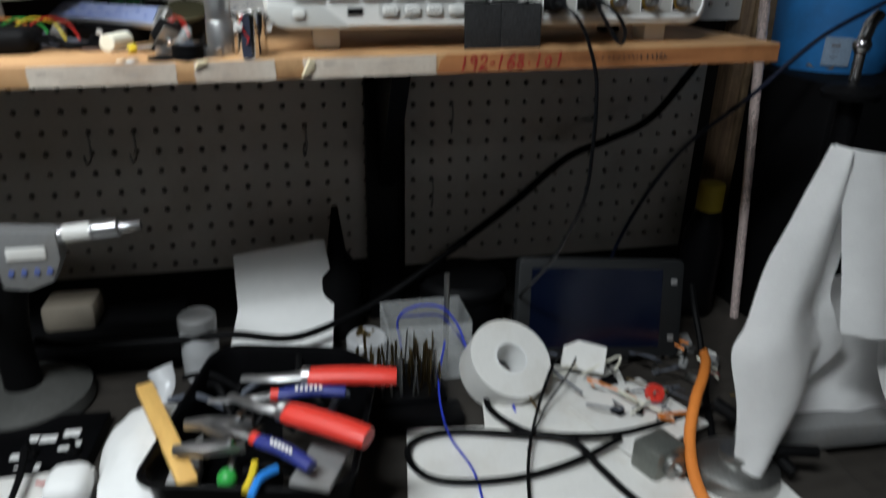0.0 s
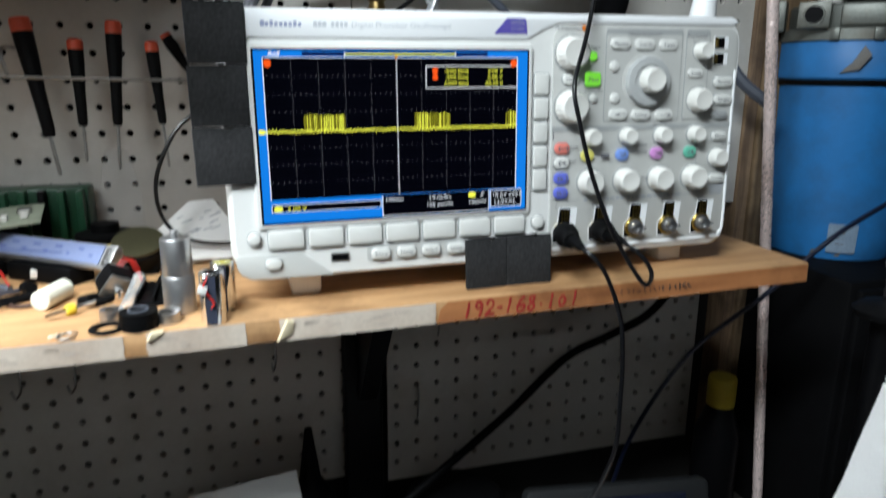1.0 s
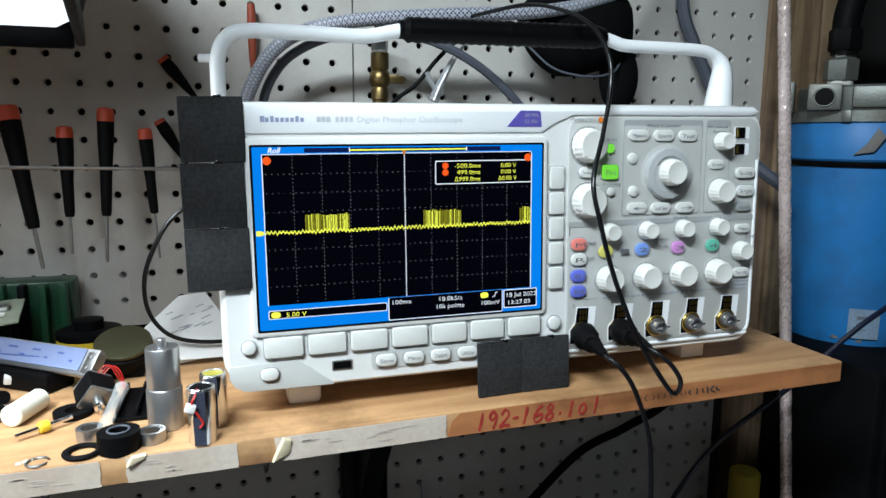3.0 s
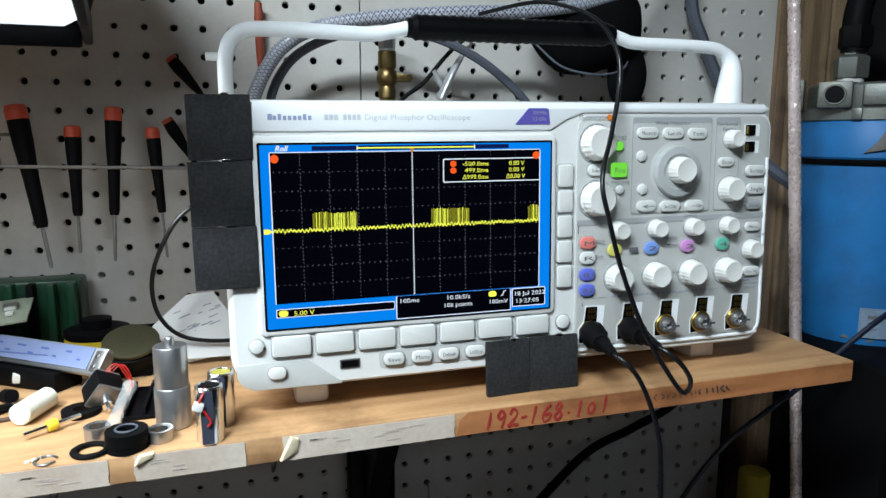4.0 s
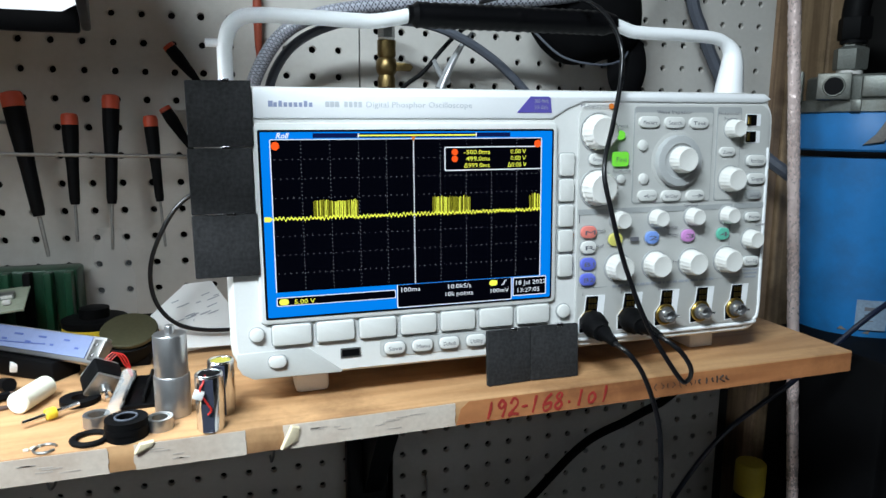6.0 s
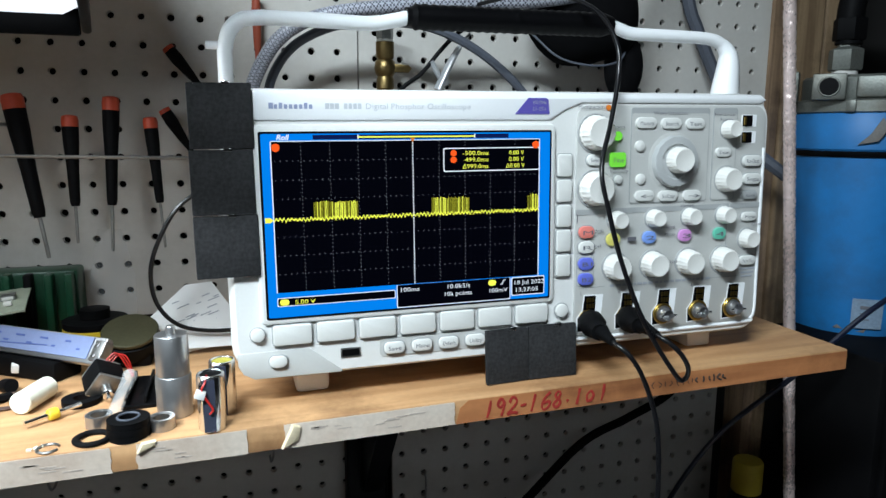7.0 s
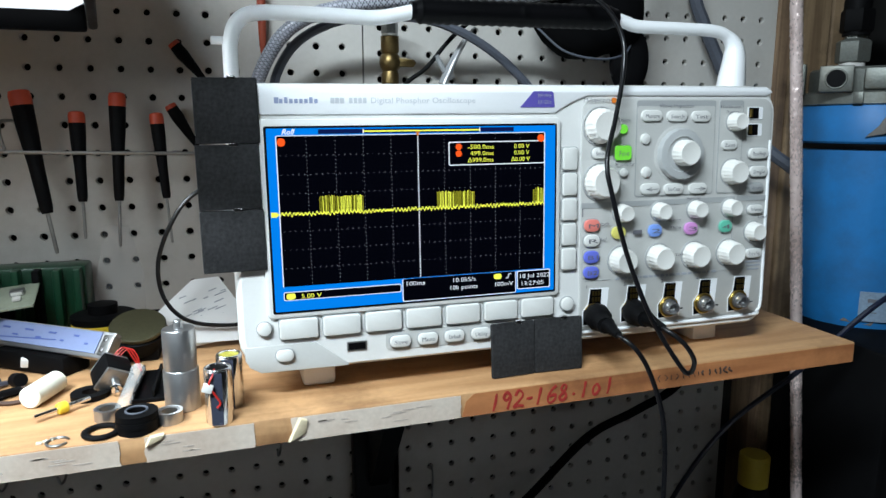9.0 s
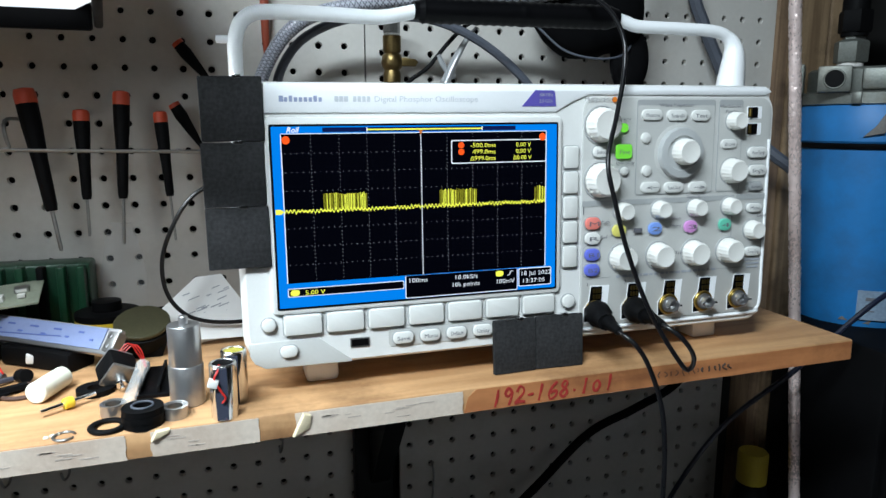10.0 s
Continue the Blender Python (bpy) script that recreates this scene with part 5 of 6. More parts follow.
f = thing("water_filter", pose(FX, FY, 0), "blue cylindrical filter housing with a cast metal head", "filter")
TURN = pose(0, 0, 0, 0, 0, -46)
part("bowl", lathe([(0.02, 1.302), (0.056, 1.305), (0.071, 1.315), (0.0755, 1.332), (0.0815, 1.525)], 56), FILTER_BLUE, f, "scuffed blue plastic bowl")
part("collar", lathe([(0.080, 1.525), (0.0855, 1.531), (0.0862, 1.57), (0.084, 1.573)], 56), FILTER_BLUE, f)
part("paint_chip", slab([(0, 0), (0.02, 0.004), (0.03, 0.02), (0.022, 0.03), (0.012, 0.012)], 0.002, 0.0005, pose(-0.03, -0.0838, 1.536, 0, 0, -19)), SCUFF, f, "scraped grey patch", m=pose(0, 0, 0, 0, 0, -34))
part("head_ring", lathe([(0.084, 1.571), (0.0885, 1.573), (0.0885, 1.585), (0.083, 1.587)], 56), CAST, f)
for a in (-150, -122, -96, -64, -35):
    part("head_lug", box(0.010, 0.006, 0.013, (0, -0.0885, 1.579), 0.001, turn=Matrix()), CAST, f, m=pose(0, 0, 0, 0, 0, a + 90))
part("seam", lathe([(0.0832, 1.522), (0.0845, 1.524), (0.0845, 1.5275), (0.083, 1.529)], 56), GLOSS_BLACK, f, "grimy seam under the collar")
part("head", lathe([(0.078, 1.587), (0.0785, 1.589), (0.0785, 1.611), (0.075, 1.614), (0, 1.614)], 56), CAST, f, "greenish cast metal head")
part("port_boss", box(0.034, 0.03, 0.029, (-0.045, -0.076, 1.600), 0.002), CAST, f, m=TURN)
part("port_rim", ringshape(0.0102, 0.0012, m=pose(-0.045, -0.0912, 1.600, 90, 0, 0)), CAST, f, m=TURN)
part("port_hole", lathe([(0.0095, 0), (0.0095, 0.0006), (0, 0.0006)], 24, m=pose(-0.045, -0.0916, 1.600, 90, 0, 0)), GLOSS_BLACK, f, m=TURN)
part("ear", box(0.012, 0.03, 0.036, (-0.083, -0.040, 1.602), 0.002), CAST, f, m=TURN)
part("head_block", box(0.060, 0.03, 0.024, (0.012, -0.070, 1.600), 0.003), CAST, f, m=TURN)
lab = part("bowl_label", arc_band(0.0765, 1.325, 0.0776, 1.360, -136, -112), mat("faded_label", (0.20, 0.27, 0.36), 0.7, scale=60, var=0.3, bump=0.3, dirt=(0.06, 0.09, 0.13), dirt_amount=0.7), f, "torn faded label with printed bars")
for q in range(3):
    part("label_bar", box(0.010, 0.0006, 0.004 if q == 0 else 0.0010, (0, -0.0775, 1.350 - 0.007 * q), turn=Matrix()), INK, lab, smooth=False, m=pose(0, 0, 0, 0, 0, -36))
part("grime", slab([(-0.02, 0), (0.012, -0.003), (0.016, 0.006), (0.004, 0.010), (-0.012, 0.008)], 0.001, 0.0003, pose(0, 0, 0) @ pose(-0.050, -0.052, 1.322, 0, 0, -44)), SCUFF, f)
part("washer", lathe([(0.013, 1.621), (0.0135, 1.622), (0.0135, 1.6255), (0.012, 1.626)], 28, m=pose(-0.066, -0.020, -0.007)), WHITE_PL, f)
part("hex_fitting", lathe([(0.017, 1.626), (0.018, 1.628), (0.018, 1.648), (0.016, 1.650), (0.010, 1.652), (0.010, 1.66)], 6, m=pose(-0.066, -0.020, -0.007)), CAST, f)
part("elbow", tube([(-0.064, -0.020, 1.648), (-0.064, -0.020, 1.69), (-0.05, -0.02, 1.72), (-0.01, -0.02, 1.73), (0.12, -0.02, 1.73)], 0.014, 16, 6), RUBBER, f)
part("elbow_nut", lathe([(0, 1.652), (0.0165, 1.652), (0.0175, 1.654), (0.0175, 1.674), (0.0165, 1.676), (0, 1.676)], 6, m=pose(-0.064, -0.020, 0)), RUBBER, f)
part("mount", box(0.04, 0.03, 0.12, (0, 0.055, 1.6), 0.003), CAST, f)
lead("blue_hose", [(0.93, -0.18, 1.46), (0.86, -0.19, 1.415), (0.80, -0.19, 1.385), (0.765, -0.185, 1.36), (0.72, -0.16, 1.30), (0.66, -0.12, 1.22), (0.62, -0.08, 1.10), (0.60, -0.06, 0.98)], 0.0027, mat("dark_blue_cable", (0.004, 0.007, 0.022), 0.4), "dark blue cable running past the filter", "cable")
y_ = thing("glue_bottle", pose(0.746, -0.08, 0.97), "dark bottle with a yellow cap behind the bench", "bottle")
part("bottle", lathe([(0, 0), (0.026, 0), (0.028, 0.004), (0.028, 0.12), (0.02, 0.145), (0.016, 0.158)], 28), GLOSS_BLACK, y_)
# Cap's yellow is darkened: the shade under the shelf is in its colour.
part("cap", lathe([(0.0170, 0.158), (0.0175, 0.16), (0.0175, 0.193), (0.0160, 0.196), (0, 0.196)], 32, ripple=0.03, ribs=16), mat("shaded_yellow", (0.40, 0.30, 0.02), 0.6), y_, "yellow ribbed cap")


# ---- things on the bench ----
BZ = 0.97
m_ = thing("micrometer", pose(-0.035, -0.222, 1.198), "grey digital micrometer clamped in a stand", "micrometer")
part("frame", slab([(-0.052, -0.046), (-0.03, -0.05), (-0.008, -0.042), (0.002, -0.02), (0.002, 0.008), (-0.05, 0.012), (-0.058, 0.0)], 0.02, 0.003, pose(0, -0.01, 0)), GREY, m_, "grey plastic micrometer body")
part("display", box(0.034, 0.002, 0.012, (-0.026, -0.011, -0.011), 0.001), WHITE_PL, m_, "pale display window")
for k in range(4):
    part("button", box(0.005, 0.002, 0.006, (-0.042 + k * 0.011, -0.011, -0.03), 0.001, turn=pose(0, 0, 0, 0, 20, 0)), BLUE_INK, m_)
part("sleeve", lathe([(0.0085, 0), (0.0085, 0.03), (0.0095, 0.031), (0.0095, 0.052), (0.0085, 0.053)], 28, m=pose(0.002, 0, 0.002, 0, 86, 0)), STEEL, m_)
part("ratchet", lathe([(0.0058, 0.053), (0.0058, 0.072), (0.005, 0.073), (0, 0.073)], 24, ripple=0.06, ribs=24, m=pose(0.002, 0, 0.002, 0, 86, 0)), STEEL, m_)
part("scale_band", lathe([(0.0087, 0.004), (0.0087, 0.028)], 24, m=pose(0.002, 0, 0.002, 0, 86, 0)), WHITE_PL, m_)
part("anvil", tube([(-0.055, 0, -0.005), (-0.08, 0, -0.02), (-0.085, 0, -0.06)], 0.008, 10), GREY, m_)
st = thing("micrometer_stand", pose(-0.125, -0.15, BZ), "heavy dark cast stand with a round base", "stand")
part("base", lathe([(0, 0), (0.066, 0), (0.07, 0.004), (0.068, 0.018), (0.05, 0.026), (0.02, 0.03)], 40), mat("dark_cast", (0.07, 0.07, 0.066), 0.55, 0.2, scale=40, var=0.25, bump=0.4), st, "dark grey round base")
part("column", tube([(0.0, 0, 0.02), (0.005, -0.01, 0.09), (0.03, -0.05, 0.16), (0.05, -0.068, 0.205)], lambda q: 0.02 - 0.008 * q, 14, 6), RUBBER, st)
tagged(finish("beige_block", box(0.06, 0.05, 0.035, (-0.085, -0.07, BZ + 0.075), 0.008), mat("beige_block", (0.22, 0.19, 0.15), 0.7)), "beige block on a dark box behind the stand", "block")
dx_ = thing("storage_box", pose(-0.09, -0.065, BZ), "low black lidded box at the back of the bench", "box")
part("body", box(0.25, 0.075, 0.048, (0, 0, 0.024), 0.003), RUBBER, dx_)
part("lid", box(0.26, 0.08, 0.012, (0, 0, 0.0545), 0.003), RUBBER, dx_)
bx = thing("meter_panel", pose(-0.095, -0.245, BZ, 0, 0, -4), "black instrument panel with white printed marks", "panel")
part("case", box(0.13, 0.10, 0.03, (0, 0, 0.0), 0.003, turn=pose(0, 0, 0.0, 0, 0, 0)), GLOSS_BLACK, bx)
random.seed(11)
for i in range(12):
    part("white_mark", box(random.uniform(0.004, 0.016), random.uniform(0.002, 0.01), 0.0006, (random.uniform(-0.055, 0.055), random.uniform(-0.04, 0.035), 0.0153)), PAPER, bx, smooth=False)
for i in range(3):
    part("switch", lathe([(0.006, 0.015), (0.006, 0.02), (0.003, 0.021), (0.002, 0.035), (0, 0.035)], 14, m=pose(-0.03 + 0.04 * i, -0.02, 0)), RUBBER, bx)
tagged(finish("white_box", box(0.14, 0.13, 0.03, (-0.085, -0.375, BZ + 0.015), 0.004), WHITE_PL), "white plastic box at the front of the bench", "box")
tagged(finish("test_probe", tube([(-0.075, -0.30, BZ + 0.05), (-0.07, -0.34, BZ + 0.045), (-0.072, -0.42, BZ + 0.034)], lambda q: 0.004 - 0.002 * q, 8), RUBBER), "black test probe lying on a white box", "probe")
tagged(finish("wire_coil_scrap", tube([(-0.06, -0.33, BZ + 0.034), (-0.03, -0.35, BZ + 0.04), (-0.02, -0.39, BZ + 0.034), (-0.05, -0.41, BZ + 0.034)], 0.0012, 6), RED_WIRE), "thin red wire lying on a white box", "wire")
bg = thing("filled_bag", pose(0.035, -0.32, BZ), "clear bag full of white powder beside the tray", "bag")
bm = bmesh.new()
bmesh.ops.create_uvsphere(bm, u_segments=28, v_segments=16, radius=1)
for q in bm.verts:
    k = 1 + 0.16 * noise.noise(q.co * 2.5) + 0.05 * noise.noise(q.co * 9)
    q.co = Vector((q.co.x * 0.045 * k, q.co.y * 0.085 * k, 0.03 + q.co.z * 0.034 * k))
part("bag", bm, PAPER, bg)
part("tied_neck", tube([(0.0, 0.075, 0.045), (0.004, 0.092, 0.056), (-0.002, 0.105, 0.07)], lambda k: 0.006 + 0.008 * k, 12, 5, flat=0.4), BAG, bg, "gathered clear plastic neck")
tagged(finish("crumpled_tissue", box(0.035, 0.04, 0.03, (-0.025, -0.355, BZ + 0.045), 0.01, 3), PAPER), "crumpled white tissue on a white box", "tissue")
w_ = tagged(finish("yellow_stick", box(0.145, 0.016, 0.008, (0, 0, 0), 0.001), YELLOW_WOOD, m=pose(0.057, -0.342, BZ + 0.082, 0, 5, -68)), "flat yellow wooden stick leaning on the tray", "stick")

# tray of pliers
tr = thing("tool_tray", pose(0.152, -0.325, BZ, 0, 0, -14), "black plastic tray full of pliers", "tray")
bm = bmesh.new()
outer = [[bm.verts.new((x, y, z)) for x, y in rounded(-0.088 * k, -0.108 * k, 0.088 * k, 0.108 * k, (0.02, 0.03, 0.06, 0.03), 8)] for z, k in ((0, 0.86), (0.075, 0.97), (0.082, 1.0), (0.082, 0.965), (0.075, 0.94), (0.006, 0.84))]
for a, b in zip(outer, outer[1:]):
    for i in range(len(a)):
        j = (i + 1) % len(a)
        bm.faces.new((a[i], a[j], b[j], b[i]))
bm.faces.new(outer[-1])
bm.faces.new(outer[0])
part("tub", bm, GLOSS_BLACK, tr)
part("rim", tube([(x, y, 0.082) for x, y in rounded(-0.088, -0.108, 0.088, 0.108, (0.02, 0.03, 0.06, 0.03), 8)] + [(-0.088, -0.088, 0.082)], 0.0028, 8, smooth=False), GLOSS_BLACK, tr, "rolled black rim")


def grip_bar(x0, y0, x1, y1, z, q, r, label, bars=0):
    a, b = Vector((x0, y0, z)), Vector((x1, y1, z))
    t = thing("tool_grip", pose(0, 0, 0), label, "pliers", "pliers in the tray")
    bow = 0.0 if q is RED else 0.003
    mid = (a + b) / 2 + Vector((0, bow, 0.001))
    g = part("grip", tube([a, mid, b], lambda k: r * (1.0 - 0.12 * abs(2 * k - 1) ** 6), 16, 12, flat=0.72), q, t)
    d = (a - b).normalized()
    part("collar", tube([a + d * 0.006, a - d * 0.001], r * 0.8, 12, smooth=False), RED if q is BLUE else STEEL, t)
    part("shank", tube([a + d * 0.004, a + d * 0.03 + Vector((0, -0.004, 0)), a + d * 0.06 + Vector((0, 0.002, -0.004))], lambda k: r * (0.62 - 0.25 * k), 10, 5, flat=0.6), STEEL, t, "grey steel jaw")
    for k in range(bars):
        p = a.lerp(b, 0.28 + 0.07 * k) + Vector((0, -0.001, r * 1.0))
        part("print_bar", box(0.0025, 0.006, 0.0006, p), PAPER, g, smooth=False)
    return t


grip_bar(0.186, -0.348, 0.263, -0.363, 1.098, RED, 0.0105, "stripper with a red rubber grip lying across the tray")
grip_bar(0.166, -0.398, 0.228, -0.444, 1.098, RED, 0.0115, "stripper with a red rubber grip lying in the tray")
grip_bar(0.158, -0.357, 0.217, -0.363, 1.088, BLUE, 0.0065, "stripper with a dark blue printed grip", 6)
grip_bar(0.141, -0.404, 0.183, -0.445, 1.078, BLUE, 0.0065, "stripper with a dark blue printed grip", 6)
for x, y, yaw in ((0.105, -0.352, 172), (0.10, -0.385, 175), (0.118, -0.37, 150)):
    t = thing("steel_jaw", pose(x, y, 1.066, 0, 0, yaw), "worn steel plier jaw lying in the tray", "pliers", "plier jaws in the tray")
    part("jaw", slab([(-0.03, -0.004), (0.012, -0.006), (0.03, -0.002), (0.03, 0.003), (0.005, 0.008), (-0.03, 0.005)], 0.008, 0.0015, pose(0, 0, 0, -90, 0, 0)), STEEL, t)
    part("rivet", lathe([(0.005, 0), (0.005, 0.004), (0, 0.005)], 14, m=pose(-0.02, 0, 0.001)), CHROME, t)
tagged(finish("grey_pad", box(0.035, 0.05, 0.006, (0, 0, 0), 0.002), GREY, m=pose(0.19, -0.425, 1.06, 0, 0, -25)), "flat grey pad lying among the pliers", "pad")
bm = bmesh.new()
bmesh.ops.create_uvsphere(bm, u_segments=16, v_segments=10, radius=0.0085)
tagged(finish("green_ball", bm, GREEN, m=pose(0.115, -0.415, 1.052)), "small green plastic knob in the tray", "knob")
tagged(finish("blue_clip", tube([(0.155, -0.42, 1.06), (0.142, -0.432, 1.062), (0.135, -0.45, 1.06)], 0.0035, 8), SKY_BLUE), "bright blue plastic clip in the tray", "clip")
tagged(finish("yellow_clip", tube([(0.137, -0.405, 1.056), (0.135, -0.42, 1.056), (0.13, -0.435, 1.054)], 0.0035, 8), YELLOW), "yellow plastic clip in the tray", "clip")
random.seed(21)
for i in range(16):
    x, y = random.uniform(0.09, 0.21), random.uniform(-0.41, -0.25)
    a = random.uniform(0, 3.1)
    tagged(finish("small_tool", tube([(x, y, 1.03), (x + 0.03 * math.cos(a), y + 0.03 * math.sin(a), 1.045), (x + 0.06 * math.cos(a), y + 0.05 * math.sin(a), 1.04)], random.choice((0.003, 0.0045)), 8), random.choice((RUBBER, RUBBER, DULL_STEEL, GREY_HOSE))),
           "small dark tool lying in the tray", "tool", "small tools in the tray")

# sheet of paper bent against the wall
bm = bmesh.new()
rows = []
for i in range(25):
    v = i / 24
    y = -0.065 - 0.10 * max(0.0, v - 0.45) ** 1.5 / 0.41
    z = 1.10 - 0.105 * min(1, v / 0.75) - 0.012 * max(0, v - 0.75)
    rows.append([bm.verts.new((0.105 - 0.045 * max(0, v - 0.5) + u * (0.112 + 0.02 * v), y - 0.02 * v * (1 - u), z + 0.014 * u * (1 - v) - 0.012 * u * max(0, v - 0.6) + 0.012 * math.sin(math.pi * u) * max(0, v - 0.6))) for u in [j / 12 for j in range(13)]])
for a, b in zip(rows, rows[1:]):
    for j in range(12):
        bm.faces.new((a[j], a[j + 1], b[j + 1], b[j]))
tagged(finish("paper_sheet", bm, PAPER), "white sheet of paper bent against the pegboard", "paper")
jr = thing("glass_jar", pose(0.062, -0.125, BZ), "small cloudy jar with a lid on the bench", "jar")
part("jar", lathe([(0, 0), (0.02, 0), (0.022, 0.004), (0.022, 0.06), (0.019, 0.068)], 28), BAG, jr)
part("lid", lathe([(0.021, 0.068), (0.022, 0.069), (0.022, 0.082), (0.020, 0.084), (0, 0.084)], 28), GREY, jr)
lead("power_cable", [(0.74, -0.03, 1.345), (0.703, -0.05, 1.309), (0.655, -0.05, 1.251), (0.60, -0.05, 1.225), (0.54, -0.05, 1.201), (0.465, -0.06, 1.145), (0.396, -0.07, 1.10), (0.311, -0.08, 1.045), (0.240, -0.11, 1.024), (0.170, -0.145, 1.022), (0.10, -0.145, 1.034), (0.03, -0.14, 1.03), (-0.07, -0.14, 1.035), (-0.11, -0.13, 1.04)],
     0.0048, RUBBER, "thick black power cable sagging along the pegboard", "cable", 12)
tagged(finish("thin_neck_bottle", lathe([(0, 0), (0.03, 0), (0.032, 0.01), (0.03, 0.09), (0.012, 0.12), (0.004, 0.18), (0, 0.18)], 20), RUBBER, m=pose(0.233, -0.045, BZ)), "black bottle with a thin neck behind the paper", "bottle")
bn = thing("black_bin", pose(0.40, -0.062, BZ), "round black lidded container at the back of the bench", "container")
part("tub", lathe([(0, 0), (0.055, 0), (0.059, 0.01), (0.057, 0.062), (0.054, 0.064)], 32), RUBBER, bn)
part("lid", lathe([(0.056, 0.062), (0.060, 0.063), (0.060, 0.072), (0.052, 0.080), (0, 0.082)], 32), RUBBER, bn)

# drill bits in a block
db = thing("drill_index", pose(0.285, -0.225, BZ), "dark block full of standing brass coloured drill bits", "drill bits")
part("block", box(0.10, 0.08, 0.03, (0, 0, 0.015), 0.003), GLOSS_BLACK, db)
part("step", box(0.10, 0.035, 0.025, (0.012, -0.055, 0.0125), 0.003), GLOSS_BLACK, db)
random.seed(31)
for i in range(9):
    for j in range(6):
        r = 0.0008 + 0.0011 * random.random()
        h = 0.022 + 0.026 * random.random()
        bm = lathe([(r, 0.025), (r, 0.03 + h), (r * 0.3, 0.03 + h + 0.003), (0, 0.03 + h + 0.003)], 7)
        part("drill_bit", bm, random.choice((BRASS, BRASS, DULL_STEEL)), db, m=pose(-0.042 + i * 0.0105, -0.03 + j * 0.012, 0, random.uniform(-5, 5), random.uniform(-5, 5), 0))
cb = thing("clear_box", pose(0.33, -0.155, BZ), "clear plastic box with blue wire and parts", "box")
for x, y, sx, sy in ((0, -0.035, 0.1, 0.002), (0, 0.035, 0.1, 0.002), (-0.05, 0, 0.002, 0.068), (0.05, 0, 0.002, 0.068)):
    part("side", box(sx, sy, 0.075, (x, y, 0.0385)), CLEAR, cb, smooth=False)
part("base", box(0.1, 0.07, 0.002, (0, 0, 0.001)), CLEAR, cb, smooth=False)
tagged(finish("parts_cup", lathe([(0, 0), (0.024, 0), (0.025, 0.003), (0.025, 0.05), (0.022, 0.053)], 24), BAG, m=pose(0.258, -0.158, BZ + 0.0)), "cloudy cup holding small brass parts", "cup")
for i in range(6):
    tagged(finish("brass_part", lathe([(0.003, 0), (0.004, 0.004), (0.002, 0.012), (0, 0.013)], 10), BRASS, m=pose(0.248 + 0.004 * i, -0.155 + 0.003 * (i % 3), BZ + 0.053, 40 * i, 20, 0)), "small brass part in a cup", "part", "brass parts")
tagged(finish("metal_rod", lathe([(0.0035, 0), (0.0035, 0.135), (0, 0.136)], 12), DULL_STEEL, m=pose(0.352, -0.175, BZ)), "upright grey metal rod among the bits", "rod")
for off in (0, 0.012):
    lead("blue_wire", [(0.30, -0.16, 1.0 + off), (0.295, -0.165, 1.045), (0.315, -0.168, 1.062 - off), (0.345, -0.175, 1.062 - off), (0.362, -0.19, 1.045 - off), (0.372, -0.22, 1.02), (0.40, -0.27, 1.0 - off / 3), (0.405, -0.30, 0.985)], 0.0014, BLUE_WIRE if off == 0 else BLUE, "loop of thin blue wire on the bench", "wire")
lead("violet_wire", [(0.345, -0.20, 1.03), (0.325, -0.26, 1.012), (0.322, -0.32, 0.995), (0.335, -0.38, 0.99), (0.33, -0.45, 0.985)], 0.0012, BLUE_WIRE, "thin blue wire hanging to the bench front", "wire")

# white sheets and roll
for x, y, sx, sy, yaw, z in ((0.40, -0.42, 0.27, 0.21, -9, 0.985), (0.46, -0.27, 0.17, 0.12, -12, 0.988), (0.53, -0.33, 0.11, 0.10, 20, 0.993), (0.56, -0.48, 0.14, 0.12, 5, 0.983)):
    tagged(finish("white_sheet", box(sx, sy, 0.003, (0, 0, 0), 0.001), WHITE_PL, m=pose(x, y, z, 0, 0, yaw), smooth=False), "white plastic sheet lying among the parts", "sheet", "white sheets")
tagged(finish("bench_board", box(0.55, 0.34, 0.011, (0.43, -0.38, BZ + 0.0055), 0.002), BENCH, smooth=False), "dark grey board under the white sheets", "board")
rl = thing("tape_roll", pose(0.405, -0.245, 1.018, 34, 0, 18), "white tape roll lying tipped on its side", "tape roll")
part("roll", ringshape(0.0335, 0.0145, 0.040, 40), WHITE_PL, rl)
part("core", ringshape(0.0185, 0.0012, 0.041, 32), PAPER, rl)
tagged(finish("tape_tail", slab([(-0.02, 0), (0.03, -0.005), (0.035, 0.03), (-0.015, 0.04)], 0.001, m=pose(0.495, -0.245, 1.004, -60, 0, -20)), WHITE_PL), "white plastic flap beside the roll", "flap")
for x, y, yaw in ((0.508, -0.325, 30), (0.533, -0.328, -30)):
    tagged(finish("black_clip", box(0.008, 0.014, 0.006, (0, 0, 0), 0.0015), RUBBER, m=pose(x, y, 0.9985, 0, 0, yaw)), "small black clip on a white plate", "clip", "black clips")
lead("loop_cable", [(0.62, -0.33, 0.993), (0.50, -0.36, 0.998), (0.42, -0.345, 0.995), (0.33, -0.318, 0.993), (0.285, -0.325, 0.992), (0.277, -0.355, 0.992), (0.30, -0.385, 0.992), (0.365, -0.396, 0.992), (0.43, -0.388, 0.994), (0.49, -0.37, 1.0)], 0.0034, GLOSS_BLACK, "black cable looping over the white sheets", "cable", 10)
lead("second_cable", [(0.385, -0.25, 1.0), (0.375, -0.29, 0.996), (0.40, -0.335, 0.996), (0.44, -0.36, 0.999), (0.455, -0.40, 0.994), (0.47, -0.44, 0.99), (0.50, -0.50, 0.988)], 0.0036, GLOSS_BLACK, "black cable lying across the white sheets", "cable", 10)
